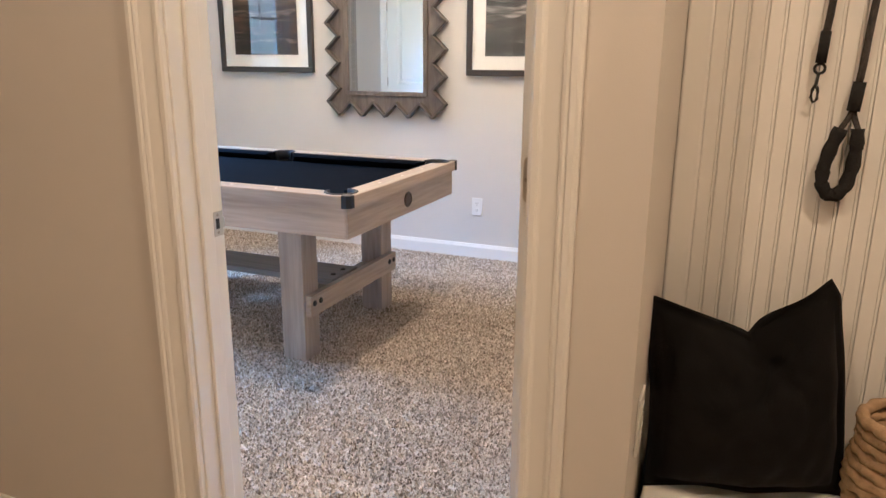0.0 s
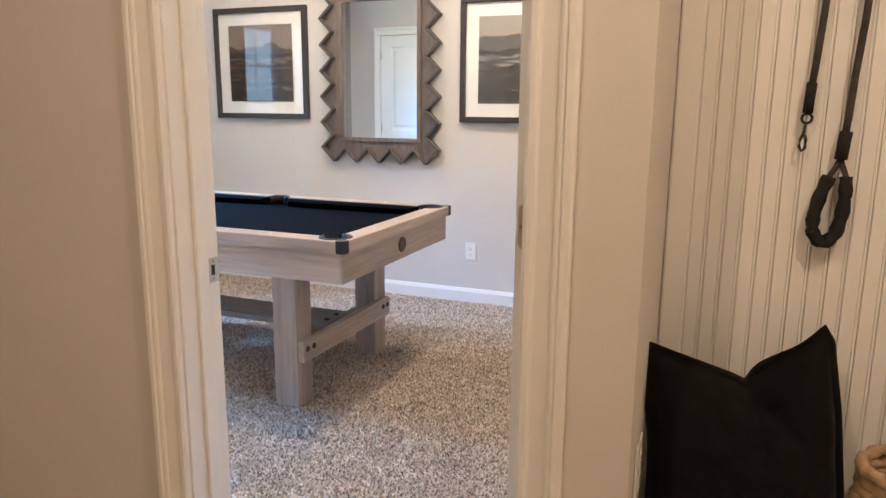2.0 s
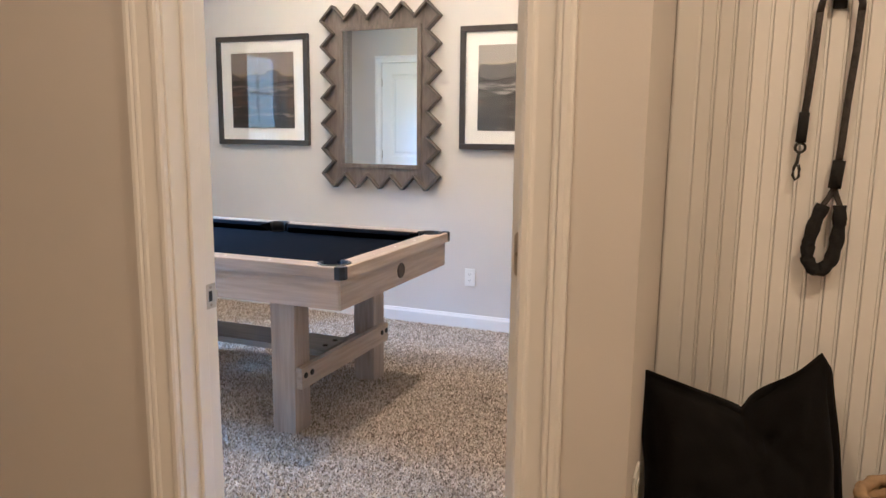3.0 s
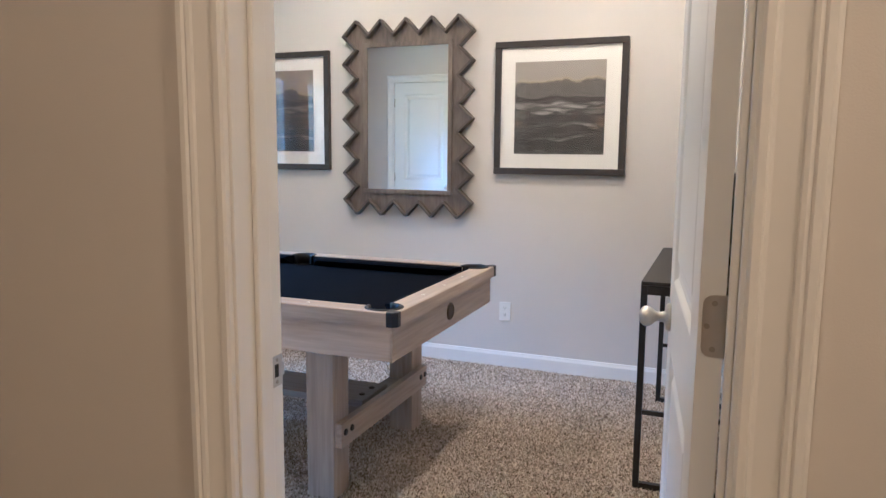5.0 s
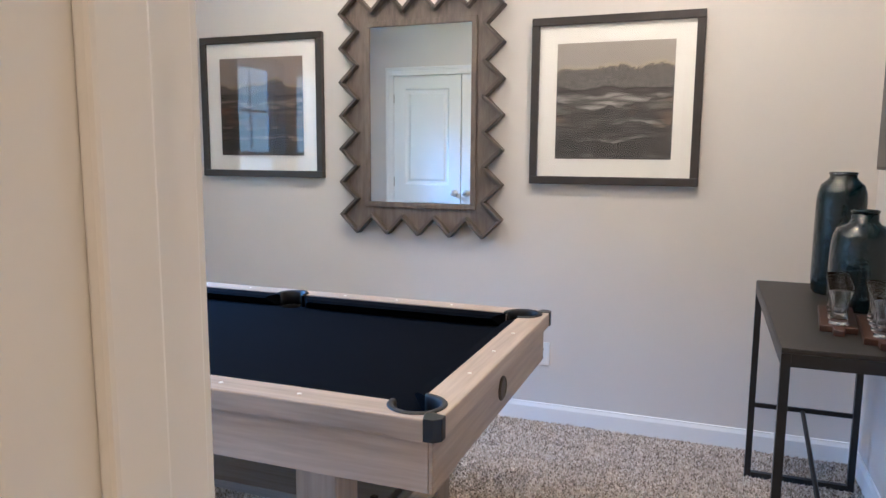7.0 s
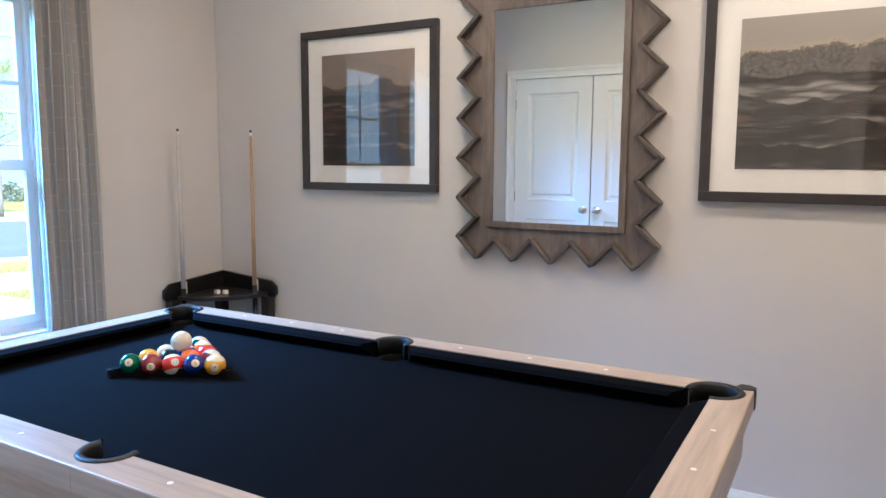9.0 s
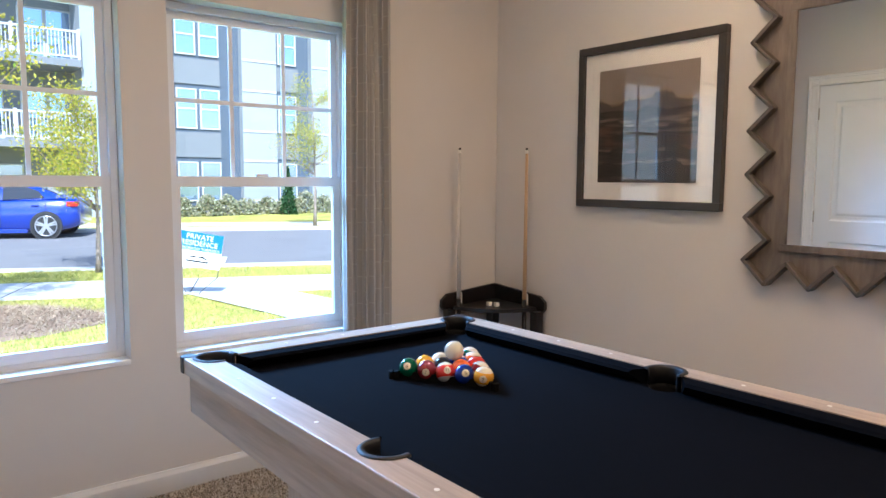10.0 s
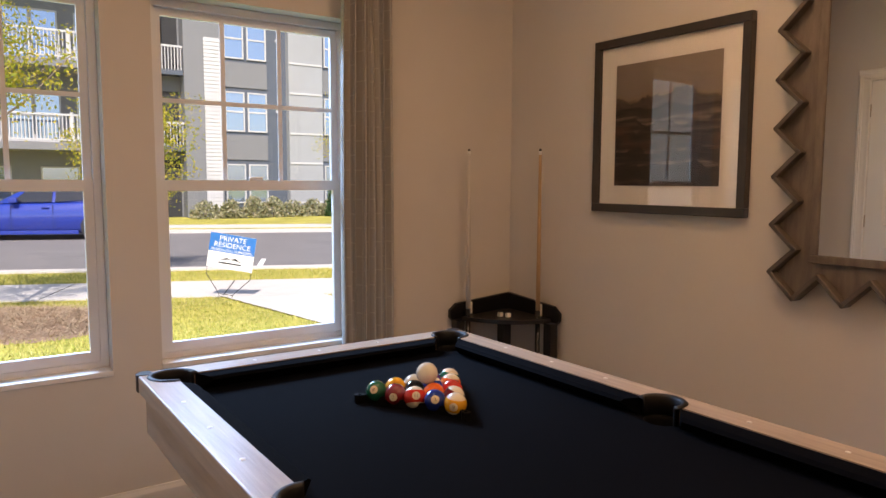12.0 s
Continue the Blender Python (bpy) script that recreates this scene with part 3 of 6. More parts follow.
# ---------------- pool table ----------------
def pool_table():
    X0, X1, Y0, Y1, H = -3.045, -1.085, 3.273, 4.36, 0.785
    cx, cy = (X0 + X1) / 2, (Y0 + Y1) / 2
    L, W = X1 - X0, Y1 - Y0
    t = thing("pool_table", (cx, cy, 0), "washed oak pool table with black cloth on trestle legs", "pool table")
    hx, hy = L / 2, W / 2
    rail, rt = 0.082, 0.046
    PC, RC, RS = 0.080, 0.058, 0.052          # pocket centres in from the edge, cut radii at corners and sides

    def arc(px, py, r, a0, a1, n=12):
        return [(px + r * math.cos(radians(a)), py + r * math.sin(radians(a))) for a in np.linspace(a0, a1, n)]

    # cloth bed with the pocket mouths cut out of it
    e = 0.06
    k = e - PC                                # edge of the bed beyond a pocket's centre, negative inwards
    dc = math.degrees(math.asin(-k / 0.052))
    ds = math.degrees(math.asin(-k / 0.046))
    poly = []
    for sx, sy in ((1, -1), (1, 1), (-1, 1), (-1, -1)):
        px, py = sx * (hx - PC), sy * (hy - PC)
        a0 = {(1, -1): 180 + dc, (1, 1): -90 + dc, (-1, 1): dc, (-1, -1): 90 + dc}[sx, sy]
        a1 = {(1, -1): 90 - dc, (1, 1): -180 - dc, (-1, 1): -90 - dc, (-1, -1): -dc}[sx, sy]
        poly += [(px + 0.052 * math.cos(radians(a)), py + 0.052 * math.sin(radians(a))) for a in np.linspace(a0, a1, 12)]
        if sx == 1 and sy == 1:
            poly += arc(0, hy - PC, 0.046, ds, -180 - ds)
        if sx == -1 and sy == -1:
            poly += arc(0, -hy + PC, 0.046, 180 + ds, -ds)
    part("bed", prism(bmesh.new(), poly, 2, H - 0.085, H - 0.046), "felt", t, "black cloth playing surface")

    # top rails, mitred at the corners and cut round the pockets
    def rail_piece(poly, mat, edge):
        bm = prism(bmesh.new(), poly, 2, H - rt, H)
        top = [d for d in bm.edges if all(abs(v.co.z - H) < 1e-5 and edge(v.co) for v in d.verts)]
        bmesh.ops.bevel(bm, geom=top, offset=0.004, segments=2, affect="EDGES", profile=0.5)
        part("rail", bm, mat, t, "washed oak top rail")
    low = math.degrees(math.asin((rail - PC) / RC))
    lows = math.degrees(math.asin((rail - PC) / RS))
    half = [(hx, hy - 0.018), (hx - 0.009, hy - 0.0094)] + [(x, y - 0.0004) for x, y in arc(hx - PC, hy - PC, RC, 45, -90 - low)]
    short = half + [(x, -y) for x, y in reversed(half)]
    longr = [(0.0003, hy), (hx - 0.018, hy), (hx - 0.009, hy - 0.009)] + arc(hx - PC, hy - PC, RC, 45, 180 + low) + arc(0.0, hy - PC, RS, -lows, 89.6)
    for s in (-1, 1):
        rail_piece([(s * x, y) for x, y in short], "oak_y", lambda c: abs(abs(c.x) - hx) < 1e-4)
        for q in (-1, 1):
            rail_piece([(q * x, s * y) for x, y in longr], "oak_x", lambda c: abs(abs(c.y) - hy) < 1e-4)

    # cushions
    def cushion(p0, p1, inward):
        """Nosed cloth strip along the inner edge of a rail."""
        d = (Vector(p1) - Vector(p0))
        d.normalize()
        iw = Vector(inward)
        bm = bmesh.new()
        prof = [(0, -0.003), (0.036, -0.008), (0.045, -0.016), (0.036, -0.024), (0.012, -0.0465), (0, -0.0465)]
        ends = []
        for e, base in ((0, Vector(p0)), (1, Vector(p1))):
            ring = []
            for o, z in prof:
                sl = d * (o * 0.85) * (1 if e == 0 else -1)
                ring.append(bm.verts.new(base + iw * o + sl + Vector((0, 0, H + z))))
            ends.append(ring)
        n = len(prof)
        for k in range(n):
            bm.faces.new((ends[0][k], ends[0][(k + 1) % n], ends[1][(k + 1) % n], ends[1][k]))
        bm.faces.new(ends[0][::-1])
        bm.faces.new(ends[1])
        part("cushion", bm, "felt", t, "black cloth cushion")
    ce = PC + RC - rail + 0.001
    for s in (-1, 1):
        cushion((s * (hx - rail), -hy + rail + ce, 0), (s * (hx - rail), hy - rail - ce, 0), (-s, 0, 0))
        cushion((-hx + rail + ce, s * (hy - rail), 0), (-RS - 0.001, s * (hy - rail), 0), (0, -s, 0))
        cushion((RS + 0.001, s * (hy - rail), 0), (hx - rail - ce, s * (hy - rail), 0), (0, -s, 0))

    # pockets: an open well and a raised rim round the back of the mouth
    def pocket(px, py, ang, spread, r):
        m = Matrix.Translation((px, py, 0))
        w = part("pocket", lathe(bmesh.new(), [(0.001, H - 0.150), (r * 0.72, H - 0.145), (r * 0.82, H - 0.12), (r * 0.84, H - 0.058), (r - 0.003, H - 0.0475), (r - 0.006, H - 0.0475), (r * 0.80, H - 0.058), (r * 0.78, H - 0.12), (r * 0.68, H - 0.14), (0.001, H - 0.145)], 28, m), "pocket", t, "black open pocket", smooth=True)
        bm = bmesh.new()
        rings = []
        for a in np.linspace(ang - spread, ang + spread, 25):
            c, s = math.cos(radians(a)), math.sin(radians(a))
            rings.append([bm.verts.new((px + c * (r + o), py + s * (r + o), H + h)) for o, h in ((-0.004, -0.054), (-0.004, -0.002), (-0.001, 0.003), (0.004, 0.0045), (0.009, 0.0035), (0.0125, 0.0003), (0.0125, -0.002), (0.002, -0.006), (0.002, -0.054))])
        for a, c in zip(rings, rings[1:]):
            for k in range(9):
                bm.faces.new((a[k], a[(k + 1) % 9], c[(k + 1) % 9], c[k]))
        bm.faces.new(rings[0])
        bm.faces.new(rings[-1][::-1])
        part("pocket_rim", bm, "rim", w, "thin black pocket rim", smooth=True)
    for sx in (-1, 1):
        for sy in (-1, 1):
            pocket(sx * (hx - PC), sy * (hy - PC), math.degrees(math.atan2(sy, sx)), 138, 0.054)
            # black cap: chamfered outside, tapering over the mitre to the pocket
            poly = [(hx + 0.003, hy - 0.034), (hx + 0.003, hy - 0.012), (hx - 0.012, hy + 0.003), (hx - 0.034, hy + 0.003), (hx - 0.0430, hy - 0.0290), (hx - 0.0290, hy - 0.0430)]
            bm = prism(bmesh.new(), [(sx * x, sy * y) for x, y in poly], 2, H - 0.047, H + 0.002)
            bmesh.ops.bevel(bm, geom=list(bm.edges), offset=0.0015, segments=2, affect="EDGES", profile=0.5)
            part("corner_cap", bm, "cap", t, "black corner cap")
    for sy in (-1, 1):
        pocket(0, sy * (hy - PC), 90 * sy, 106, 0.048)
    # apron, set back under the rails
    ap0, ap1, ins = H - 0.169, H - rt - 0.0005, 0.020
    for s in (-1, 1):
        part("apron", blk((s * (hx - ins), -hy + ins, ap0), (s * (hx - ins - 0.010), hy - ins, ap1), 0.002), "oak_y", t, "washed oak apron board")
        part("apron", blk((-hx + ins + 0.0103, s * (hy - ins), ap0), (hx - ins - 0.0103, s * (hy - ins - 0.010), ap1), 0.002), "oak_x", t, "washed oak apron board")
    part("underside", blk((-hx + 0.031, -hy + 0.031, ap0 + 0.004), (hx - 0.031, hy - 0.031, ap0 + 0.014)), "grey_x", t)
    bm = lathe(bmesh.new(), [(0.036, 0), (0.036, 0.003), (0.030, 0.006), (0.028, 0.004), (0.001, 0.004)], 28)
    for v in bm.verts:
        v.co = Vector((hx - ins + v.co.z, v.co.x * 1.0, (H - 0.105) + v.co.y * 0.95))
    part("medallion", bm, "bronze", t, "dark bronze oval medallion")
    # sights
    for s in (-1, 1):
        for k in (-1, 0, 1):
            part("sight", lathe(bmesh.new(), [(0.0055, 0), (0.0055, 0.0012), (0.001, 0.0015)], 10, Matrix.Translation((s * (hx - 0.042), k * 0.208 - 0.012, H))), "white", t)
        for q in (-1, 1):
            for k in (1, 2, 3):
                part("sight", lathe(bmesh.new(), [(0.0055, 0), (0.0055, 0.0012), (0.001, 0.0015)], 10, Matrix.Translation((q * k * 0.212 - 0.006, s * (hy - 0.042), H))), "white", t)
    # legs, stretchers and shelf board
    lx, lw = 0.585, 0.058
    LEG_Y = (-0.308, 0.405)
    my, ly = sum(LEG_Y) / 2, (LEG_Y[1] - LEG_Y[0]) / 2
    for sx in (-1, 1):
        for y in LEG_Y:
            part("leg", blk((sx * lx - lw, y - lw, 0.0), (sx * lx + lw, y + lw, ap0 + 0.0038), 0.004), "oak_z", t, "square washed oak leg")
        st = part("stretcher", blk((sx * (lx + lw + 0.0005), my - ly - 0.05, 0.205), (sx * (lx + lw + 0.03), my + ly + 0.05, 0.30), 0.003), "oak_y", t, "washed oak cross stretcher")
        for y in (my - ly - 0.022, my - ly + 0.026, my + ly - 0.026, my + ly + 0.022):
            bm = lathe(bmesh.new(), [(0.013, 0), (0.013, 0.003), (0.009, 0.006), (0.001, 0.006)], 14)
            for v in bm.verts:
                v.co = Vector((sx * (lx + lw + 0.03 + v.co.z), y + v.co.x, 0.262 + v.co.y))
            part("bolt", bm, "black_metal", st, "black bolt head")
        bm = bmesh.new()
        box(bm, (sx * (lx - lw - 0.0), my - ly + lw + 0.0005, 0.21), (sx * (lx + lw), my + ly - lw - 0.0005, 0.255))
        part("cross_board", bm, "grey_x", t)
    shelf = part("shelf_board", blk((-lx - 0.02, my - 0.115, 0.2555), (lx + 0.02, my + 0.115, 0.285), 0.003), "grey_x", t, "long low board between the trestles")
    for sx in (-1, 1):
        for y in (my - 0.045, my + 0.045):
            part("bolt", lathe(bmesh.new(), [(0.013, 0), (0.013, 0.003), (0.008, 0.006), (0.001, 0.006)], 14, Matrix.Translation((sx * (lx - 0.02), y, 0.285))), "black_metal", shelf)
    return t, H - 0.046


table, BED = pool_table()


# ---------------- balls in their rack ----------------
R = 0.0286


def ball_material(name, col, stripe):
    m = material(name, col, 0.08, coat=0.5)
    nt = m.node_tree
    b = nt.nodes["Principled BSDF"]
    tc = nt.nodes.new("ShaderNodeTexCoord")
    sep = nt.nodes.new("ShaderNodeSeparateXYZ")
    nt.links.new(tc.outputs["Object"], sep.inputs[0])

    def less(sock, v):
        n = nt.nodes.new("ShaderNodeMath")
        n.operation = "LESS_THAN"
        n.inputs[1].default_value = v
        nt.links.new(sock, n.inputs[0])
        return n.outputs[0]

    def mixed(f, a, c):
        n = nt.nodes.new("ShaderNodeMix")
        n.data_type = "RGBA"
        nt.links.new(f, n.inputs["Factor"])
        for k, v in (("A", a), ("B", c)):
            if isinstance(v, tuple):
                n.inputs[k].default_value = (*v, 1)
            else:
                nt.links.new(v, n.inputs[k])
        return n.outputs["Result"]
    ab = nt.nodes.new("ShaderNodeMath")
    ab.operation = "ABSOLUTE"
    nt.links.new(sep.outputs[2], ab.inputs[0])
    white = (0.72, 0.66, 0.52)
    base = mixed(less(ab.outputs[0], R * 0.55), white, col) if stripe else None
    ln = nt.nodes.new("ShaderNodeVectorMath")
    ln.operation = "LENGTH"
    mp = nt.nodes.new("ShaderNodeMapping")
    mp.inputs["Scale"].default_value = (0, 1, 1)
    nt.links.new(tc.outputs["Object"], mp.inputs[0])
    nt.links.new(mp.outputs[0], ln.inputs[0])
    nt.links.new(mixed(less(ln.outputs["Value"], R * 0.36), base if stripe else col, white), b.inputs["Base Color"])
    return m


def ball(name, p, col, stripe, number, label, seed):
    rng = random.Random(seed)
    bm = bmesh.new()
    bmesh.ops.create_uvsphere(bm, u_segments=28, v_segments=18, radius=R)
    mat = ball_material(name + "_resin", col, stripe) if number else material(name + "_resin", col, 0.1, vary=0.03, scale=30, coat=0.5)
    ob = part(name, bm, mat, smooth=True)
    ob.location = p
    aim = Vector((1, -0.75 + rng.uniform(-0.5, 0.5), rng.uniform(-0.1, 0.7))).normalized()
    ob.rotation_euler = (aim.to_track_quat("X", "Z") @ Euler((rng.uniform(-0.6, 0.6), 0, 0)).to_quaternion()).to_euler()
    tagged(ob, label, "pool ball", "racked pool balls" if number else "")
    if number:
        for s in (1, -1):
            cu = bpy.data.curves.new("number", "FONT")
            cu.body, cu.size, cu.align_x, cu.align_y = str(number), 0.0125, "CENTER", "CENTER"
            tmp = bpy.data.objects.new("number", cu)
            scene.collection.objects.link(tmp)
            me = bpy.data.meshes.new_from_object(tmp.evaluated_get(bpy.context.evaluated_depsgraph_get()))
            bpy.data.objects.remove(tmp)
            for v in me.vertices:
                y, z = v.co.x, v.co.y
                xx = math.sqrt(max(0, (R + 0.0002) ** 2 - y * y - z * z))
                v.co = (s * xx, s * y, z)
            me.materials.append(M["slot"])
            nb = new("number", me)
            nb.parent = ob
    return ob


RACK_A = Vector((-2.329, 3.883, 0))      # the corner nearest the door
RACK_B = Vector((-2.595, 3.736, 0))
row = (RACK_B - RACK_A).normalized()
up_row = Matrix.Rotation(radians(-60), 3, "Z") @ row
COL = {"yellow": (0.75, 0.38, 0.02), "blue": (0.01, 0.03, 0.22), "red": (0.55, 0.03, 0.015), "purple": (0.06, 0.015, 0.14), "orange": (0.75, 0.13, 0.01), "green": (0.005, 0.10, 0.055), "maroon": (0.20, 0.015, 0.02), "black": (0.01, 0.01, 0.01)}
NUM = {"yellow": 1, "blue": 2, "red": 3, "purple": 4, "orange": 5, "green": 6, "maroon": 7, "black": 8}
LAY = [["yellow+", "blue", "red+", "maroon", "green"], ["maroon+", "orange", "black", "yellow"], ["red", "blue+", "purple+"], ["orange+", "purple"], ["green+"]]
first = RACK_A + row * 0.028 + up_row * 0.024
seed = 3
spots = {}
for j, line in enumerate(LAY):
    for i, nm in enumerate(line):
        p = first + row * (2 * R + 0.0002) * i + up_row * (2 * R + 0.0002) * j
        st = nm.endswith("+")
        c = nm.rstrip("+")
        seed += 1
        spots[i, j] = p
        ball("pool_ball", (p.x, p.y, BED + R + 0.0003), COL[c], st, NUM[c] + (8 if st else 0), "%s %s pool ball in the triangle rack" % ("striped" if st else "solid", c), seed)
top_at = (spots[1, 1] + spots[2, 1] + spots[1, 2]) / 3
ball("cue_ball", (top_at.x, top_at.y, BED + R + 0.0003 + 2 * R * math.sqrt(2 / 3) + 0.0003), (0.70, 0.66, 0.54), False, 0, "ivory white cue ball resting on the racked balls", 99)


def triangle_rack():
    t = thing("triangle_rack", (0, 0, 0), "black plastic triangle rack round the balls", "ball rack")
    ctr = (spots[0, 0] + spots[4, 0] + spots[0, 4]) / 3
    outer = [(c, (c - ctr).normalized()) for c in (spots[0, 0], spots[4, 0], spots[0, 4])]

    def loop(off):
        """Triangle with tight rounded corners at a distance from the ball centres."""
        pts = []
        for c, d in outer:
            a0, r = math.atan2(d.y, d.x), 0.012
            p = c + d * (2 * (off - r))
            for k in np.linspace(-60, 60, 7):
                pts.append((p.x + r * math.cos(a0 + radians(k)), p.y + r * math.sin(a0 + radians(k))))
        return pts
    inn, out = loop(R + 0.0012), loop(R + 0.0065)
    n = len(inn)
    bm = bmesh.new()
    z0, z1 = BED + 0.0005, BED + 0.022
    v = [[bm.verts.new((x, y, z)) for x, y in ring] for ring, z in ((inn, z0), (inn, z1), (out, z1), (out, z0))]
    for r in range(4):
        p, q = v[r], v[(r + 1) % 4]
        for k in range(n):
            bm.faces.new((p[k], p[(k + 1) % n], q[(k + 1) % n], q[k]))
    part("rack_frame", bm, "pocket", t)
    return t


triangle_rack()


# ---------------- mirror with a zigzag frame ----------------
def zigzag_mirror():
    cx, cz = -1.968, 1.505
    t = thing("wall_mirror", (cx, WALL_N, cz), "wall mirror in a greyed wooden zigzag frame", "mirror")
    p = 0.166
    nx, nz = 4, 6
    hw, hh = nx * p / 2, nz * p / 2       # corner centres
    tip, val = 0.088, 0.0                 # beyond and back to the base line
    base_x, base_z = hw + 0.008, hh + 0.008
    pts = []
    def side(ax, ay, bx, by, n, ox, oz):
        """Teeth between two corner centres; (ox, oz) is the way out."""
        for k in range(n):
            u = (k + 0.5) / n
            pts.append((ax + (bx - ax) * u + ox * val, ay + (by - ay) * u + oz * val))
            if k < n - 1:
                u = (k + 1) / n
                pts.append((ax + (bx - ax) * u + ox * tip, ay + (by - ay) * u + oz * tip))
    def corner(sx, sz, first_way, second_way):
        x, z = sx * base_x, sz * base_z
        pts.append((x + first_way[0] * tip, z + first_way[1] * tip))
        pts.append((x + (sx) * 0.0 + second_way[0] * tip, z + second_way[1] * tip))
    order = [((-1, -1), (1, -1), nx, (0, -1)), ((1, -1), (1, 1), nz, (1, 0)), ((1, 1), (-1, 1), nx, (0, 1)), ((-1, 1), (-1, -1), nz, (-1, 0))]
    prev = (-1, 0)
    for (a, c, n, o) in order:
        corner(a[0], a[1], prev, o)
        side(a[0] * base_x, a[1] * base_z, c[0] * base_x, c[1] * base_z, n, o[0], o[1])
        prev = o
    d0, d1 = -0.003, -0.024
    gx, gz = 0.272, 0.436
    # back plate with a rectangular opening, as four fields fanned from the opening
    bm = bmesh.new()
    outer_f = [bm.verts.new((x, d1, z)) for x, z in pts]
    outer_b = [bm.verts.new((x, d0, z)) for x, z in pts]
    inner_f = [bm.verts.new((x, d1, z)) for x, z in ((-gx, -gz), (gx, -gz), (gx, gz), (-gx, gz))]
    n = len(pts)
    for k in range(n):
        bm.faces.new((outer_f[k], outer_f[(k + 1) % n], outer_b[(k + 1) % n], outer_b[k]))
    eds = [bm.edges.get((outer_f[k], outer_f[(k + 1) % n])) for k in range(n)]
    eds += [bm.edges.new((inner_f[k], inner_f[(k + 1) % 4])) for k in range(4)]
    bmesh.ops.triangle_fill(bm, use_beauty=True, edges=eds)
    bm.faces.new(outer_b)
    part("back_plate", bm, "mframe", t, "greyed wooden plate")
    # rim boards standing on the zigzag edge
    for k in range(n):
        a, c = Vector((pts[k][0], 0, pts[k][1])), Vector((pts[(k + 1) % n][0], 0, pts[(k + 1) % n][1]))
        d = (c - a).normalized()
        ln = (c - a).length
        bm = box(bmesh.new(), (-0.006, -0.060, -0.008), (ln + 0.006, -0.0035, 0.008))
        bmesh.ops.bevel(bm, geom=list(bm.edges), offset=0.0025, segments=1, affect="EDGES")
        m = Matrix.Translation(a) @ Matrix(((d.x, 0, -d.z), (0, 1, 0), (d.z, 0, d.x))).to_4x4()
        bmesh.ops.transform(bm, matrix=m, verts=bm.verts)
        part("rim_board", bm, "mrim", t)
    # inner moulding and glass
    for a, c in (((-gx - 0.028, -gz - 0.028), (gx + 0.028, -gz)), ((-gx - 0.028, gz), (gx + 0.028, gz + 0.028)), ((-gx - 0.028, -gz), (-gx, gz)), ((gx, -gz), (gx + 0.028, gz))):
        part("inner_moulding", blk((a[0], -0.036, a[1]), (c[0], -0.0245, c[1]), 0.003), "mframe", t)
    bm = bmesh.new()
    box(bm, (-gx + 0.0005, -0.028, -gz + 0.0005), (gx - 0.0005, -0.0045, gz - 0.0005))
    part("mirror_glass", bm, "mirror", t, "clear silvered glass")
    return t


zigzag_mirror()


# ---------------- framed pictures ----------------
# bands of the paintings from the top down: (height, swing, tone)
BANDS = [(0.125, 0.045, 0.14), (0.066, 0.018, 0.05), (0.038, 0.014, 0.22), (-0.004, 0.040, 0.10), (-0.036, 0.045, 0.055), (-0.088, 0.022, 0.17), (-0.106, 0.022, 0.05), (-0.158, 0.018, 0.26), (-0.172, 0.020, 0.04), (-0.226, 0.012, 0.08)]
ART = [art_material("painted_hills_warm", 2.0, (0.27, 0.225, 0.19), BANDS, (0.66, 0.47, 0.37), (0.13, 0.058, 0.035), (0.30, 0.21, 0.12)),
       art_material("painted_hills_grey", 5.3, (0.36, 0.335, 0.30), BANDS, (1.0, 0.93, 0.86), (0.20, 0.125, 0.085), (0.50, 0.44, 0.29))]


def picture(cx, cz, w, h, art, label):
    t = thing("framed_picture", (cx, WALL_N, cz), label, "picture", "framed pictures")
    fw, d = 0.036, 0.034
    hw, hh = w / 2, h / 2
    for a, c in (((-hw, -hh), (hw, -hh + fw)), ((-hw, hh - fw), (hw, hh)), ((-hw, -hh + fw), (-hw + fw, hh - fw)), ((hw - fw, -hh + fw), (hw, hh - fw))):
        part("frame_bar", blk((a[0], -d, a[1]), (c[0], -0.001, c[1]), 0.003), "pframe", t)
    part("mat_board", blk((-hw + fw, -0.018, -hh + fw), (hw - fw, -0.014, hh - fw)), "mat", t, "white mat board")
    aw, ah = w * 0.343, h * 0.345
    for a, c in (((-aw - 0.012, -ah - 0.012), (aw + 0.012, -ah - 0.0085)), ((-aw - 0.012, ah + 0.0085), (aw + 0.012, ah + 0.012)), ((-aw - 0.012, -ah - 0.0085), (-aw - 0.0085, ah + 0.0085)), ((aw + 0.0085, -ah - 0.0085), (aw + 0.012, ah + 0.0085))):
        part("mat_line", blk((a[0], -0.0192, a[1]), (c[0], -0.0181, c[1])), "plate", t)
    part("artwork", blk((-aw, -0.0196, -ah), (aw, -0.0182, ah)), ART[art], t, "abstract layered hills in greys and browns")
    sheet("picture_glass", [(-hw + fw, -0.0255, -hh + fw), (hw - fw, -0.0255, -hh + fw), (hw - fw, -0.0255, hh - fw), (-hw + fw, -0.0255, hh - fw)], "picglass", t)
    return t


picture(-1.024, 1.558, 0.757, 0.757, 1, "square dark-framed abstract landscape print under glass")
picture(-2.902, 1.562, 0.768, 0.757, 0, "square dark-framed brown abstract landscape print under glass")

# ---------------- console table and what stands on it ----------------
CON = (-0.40, 0.0, 3.99, 5.06, 0.823)


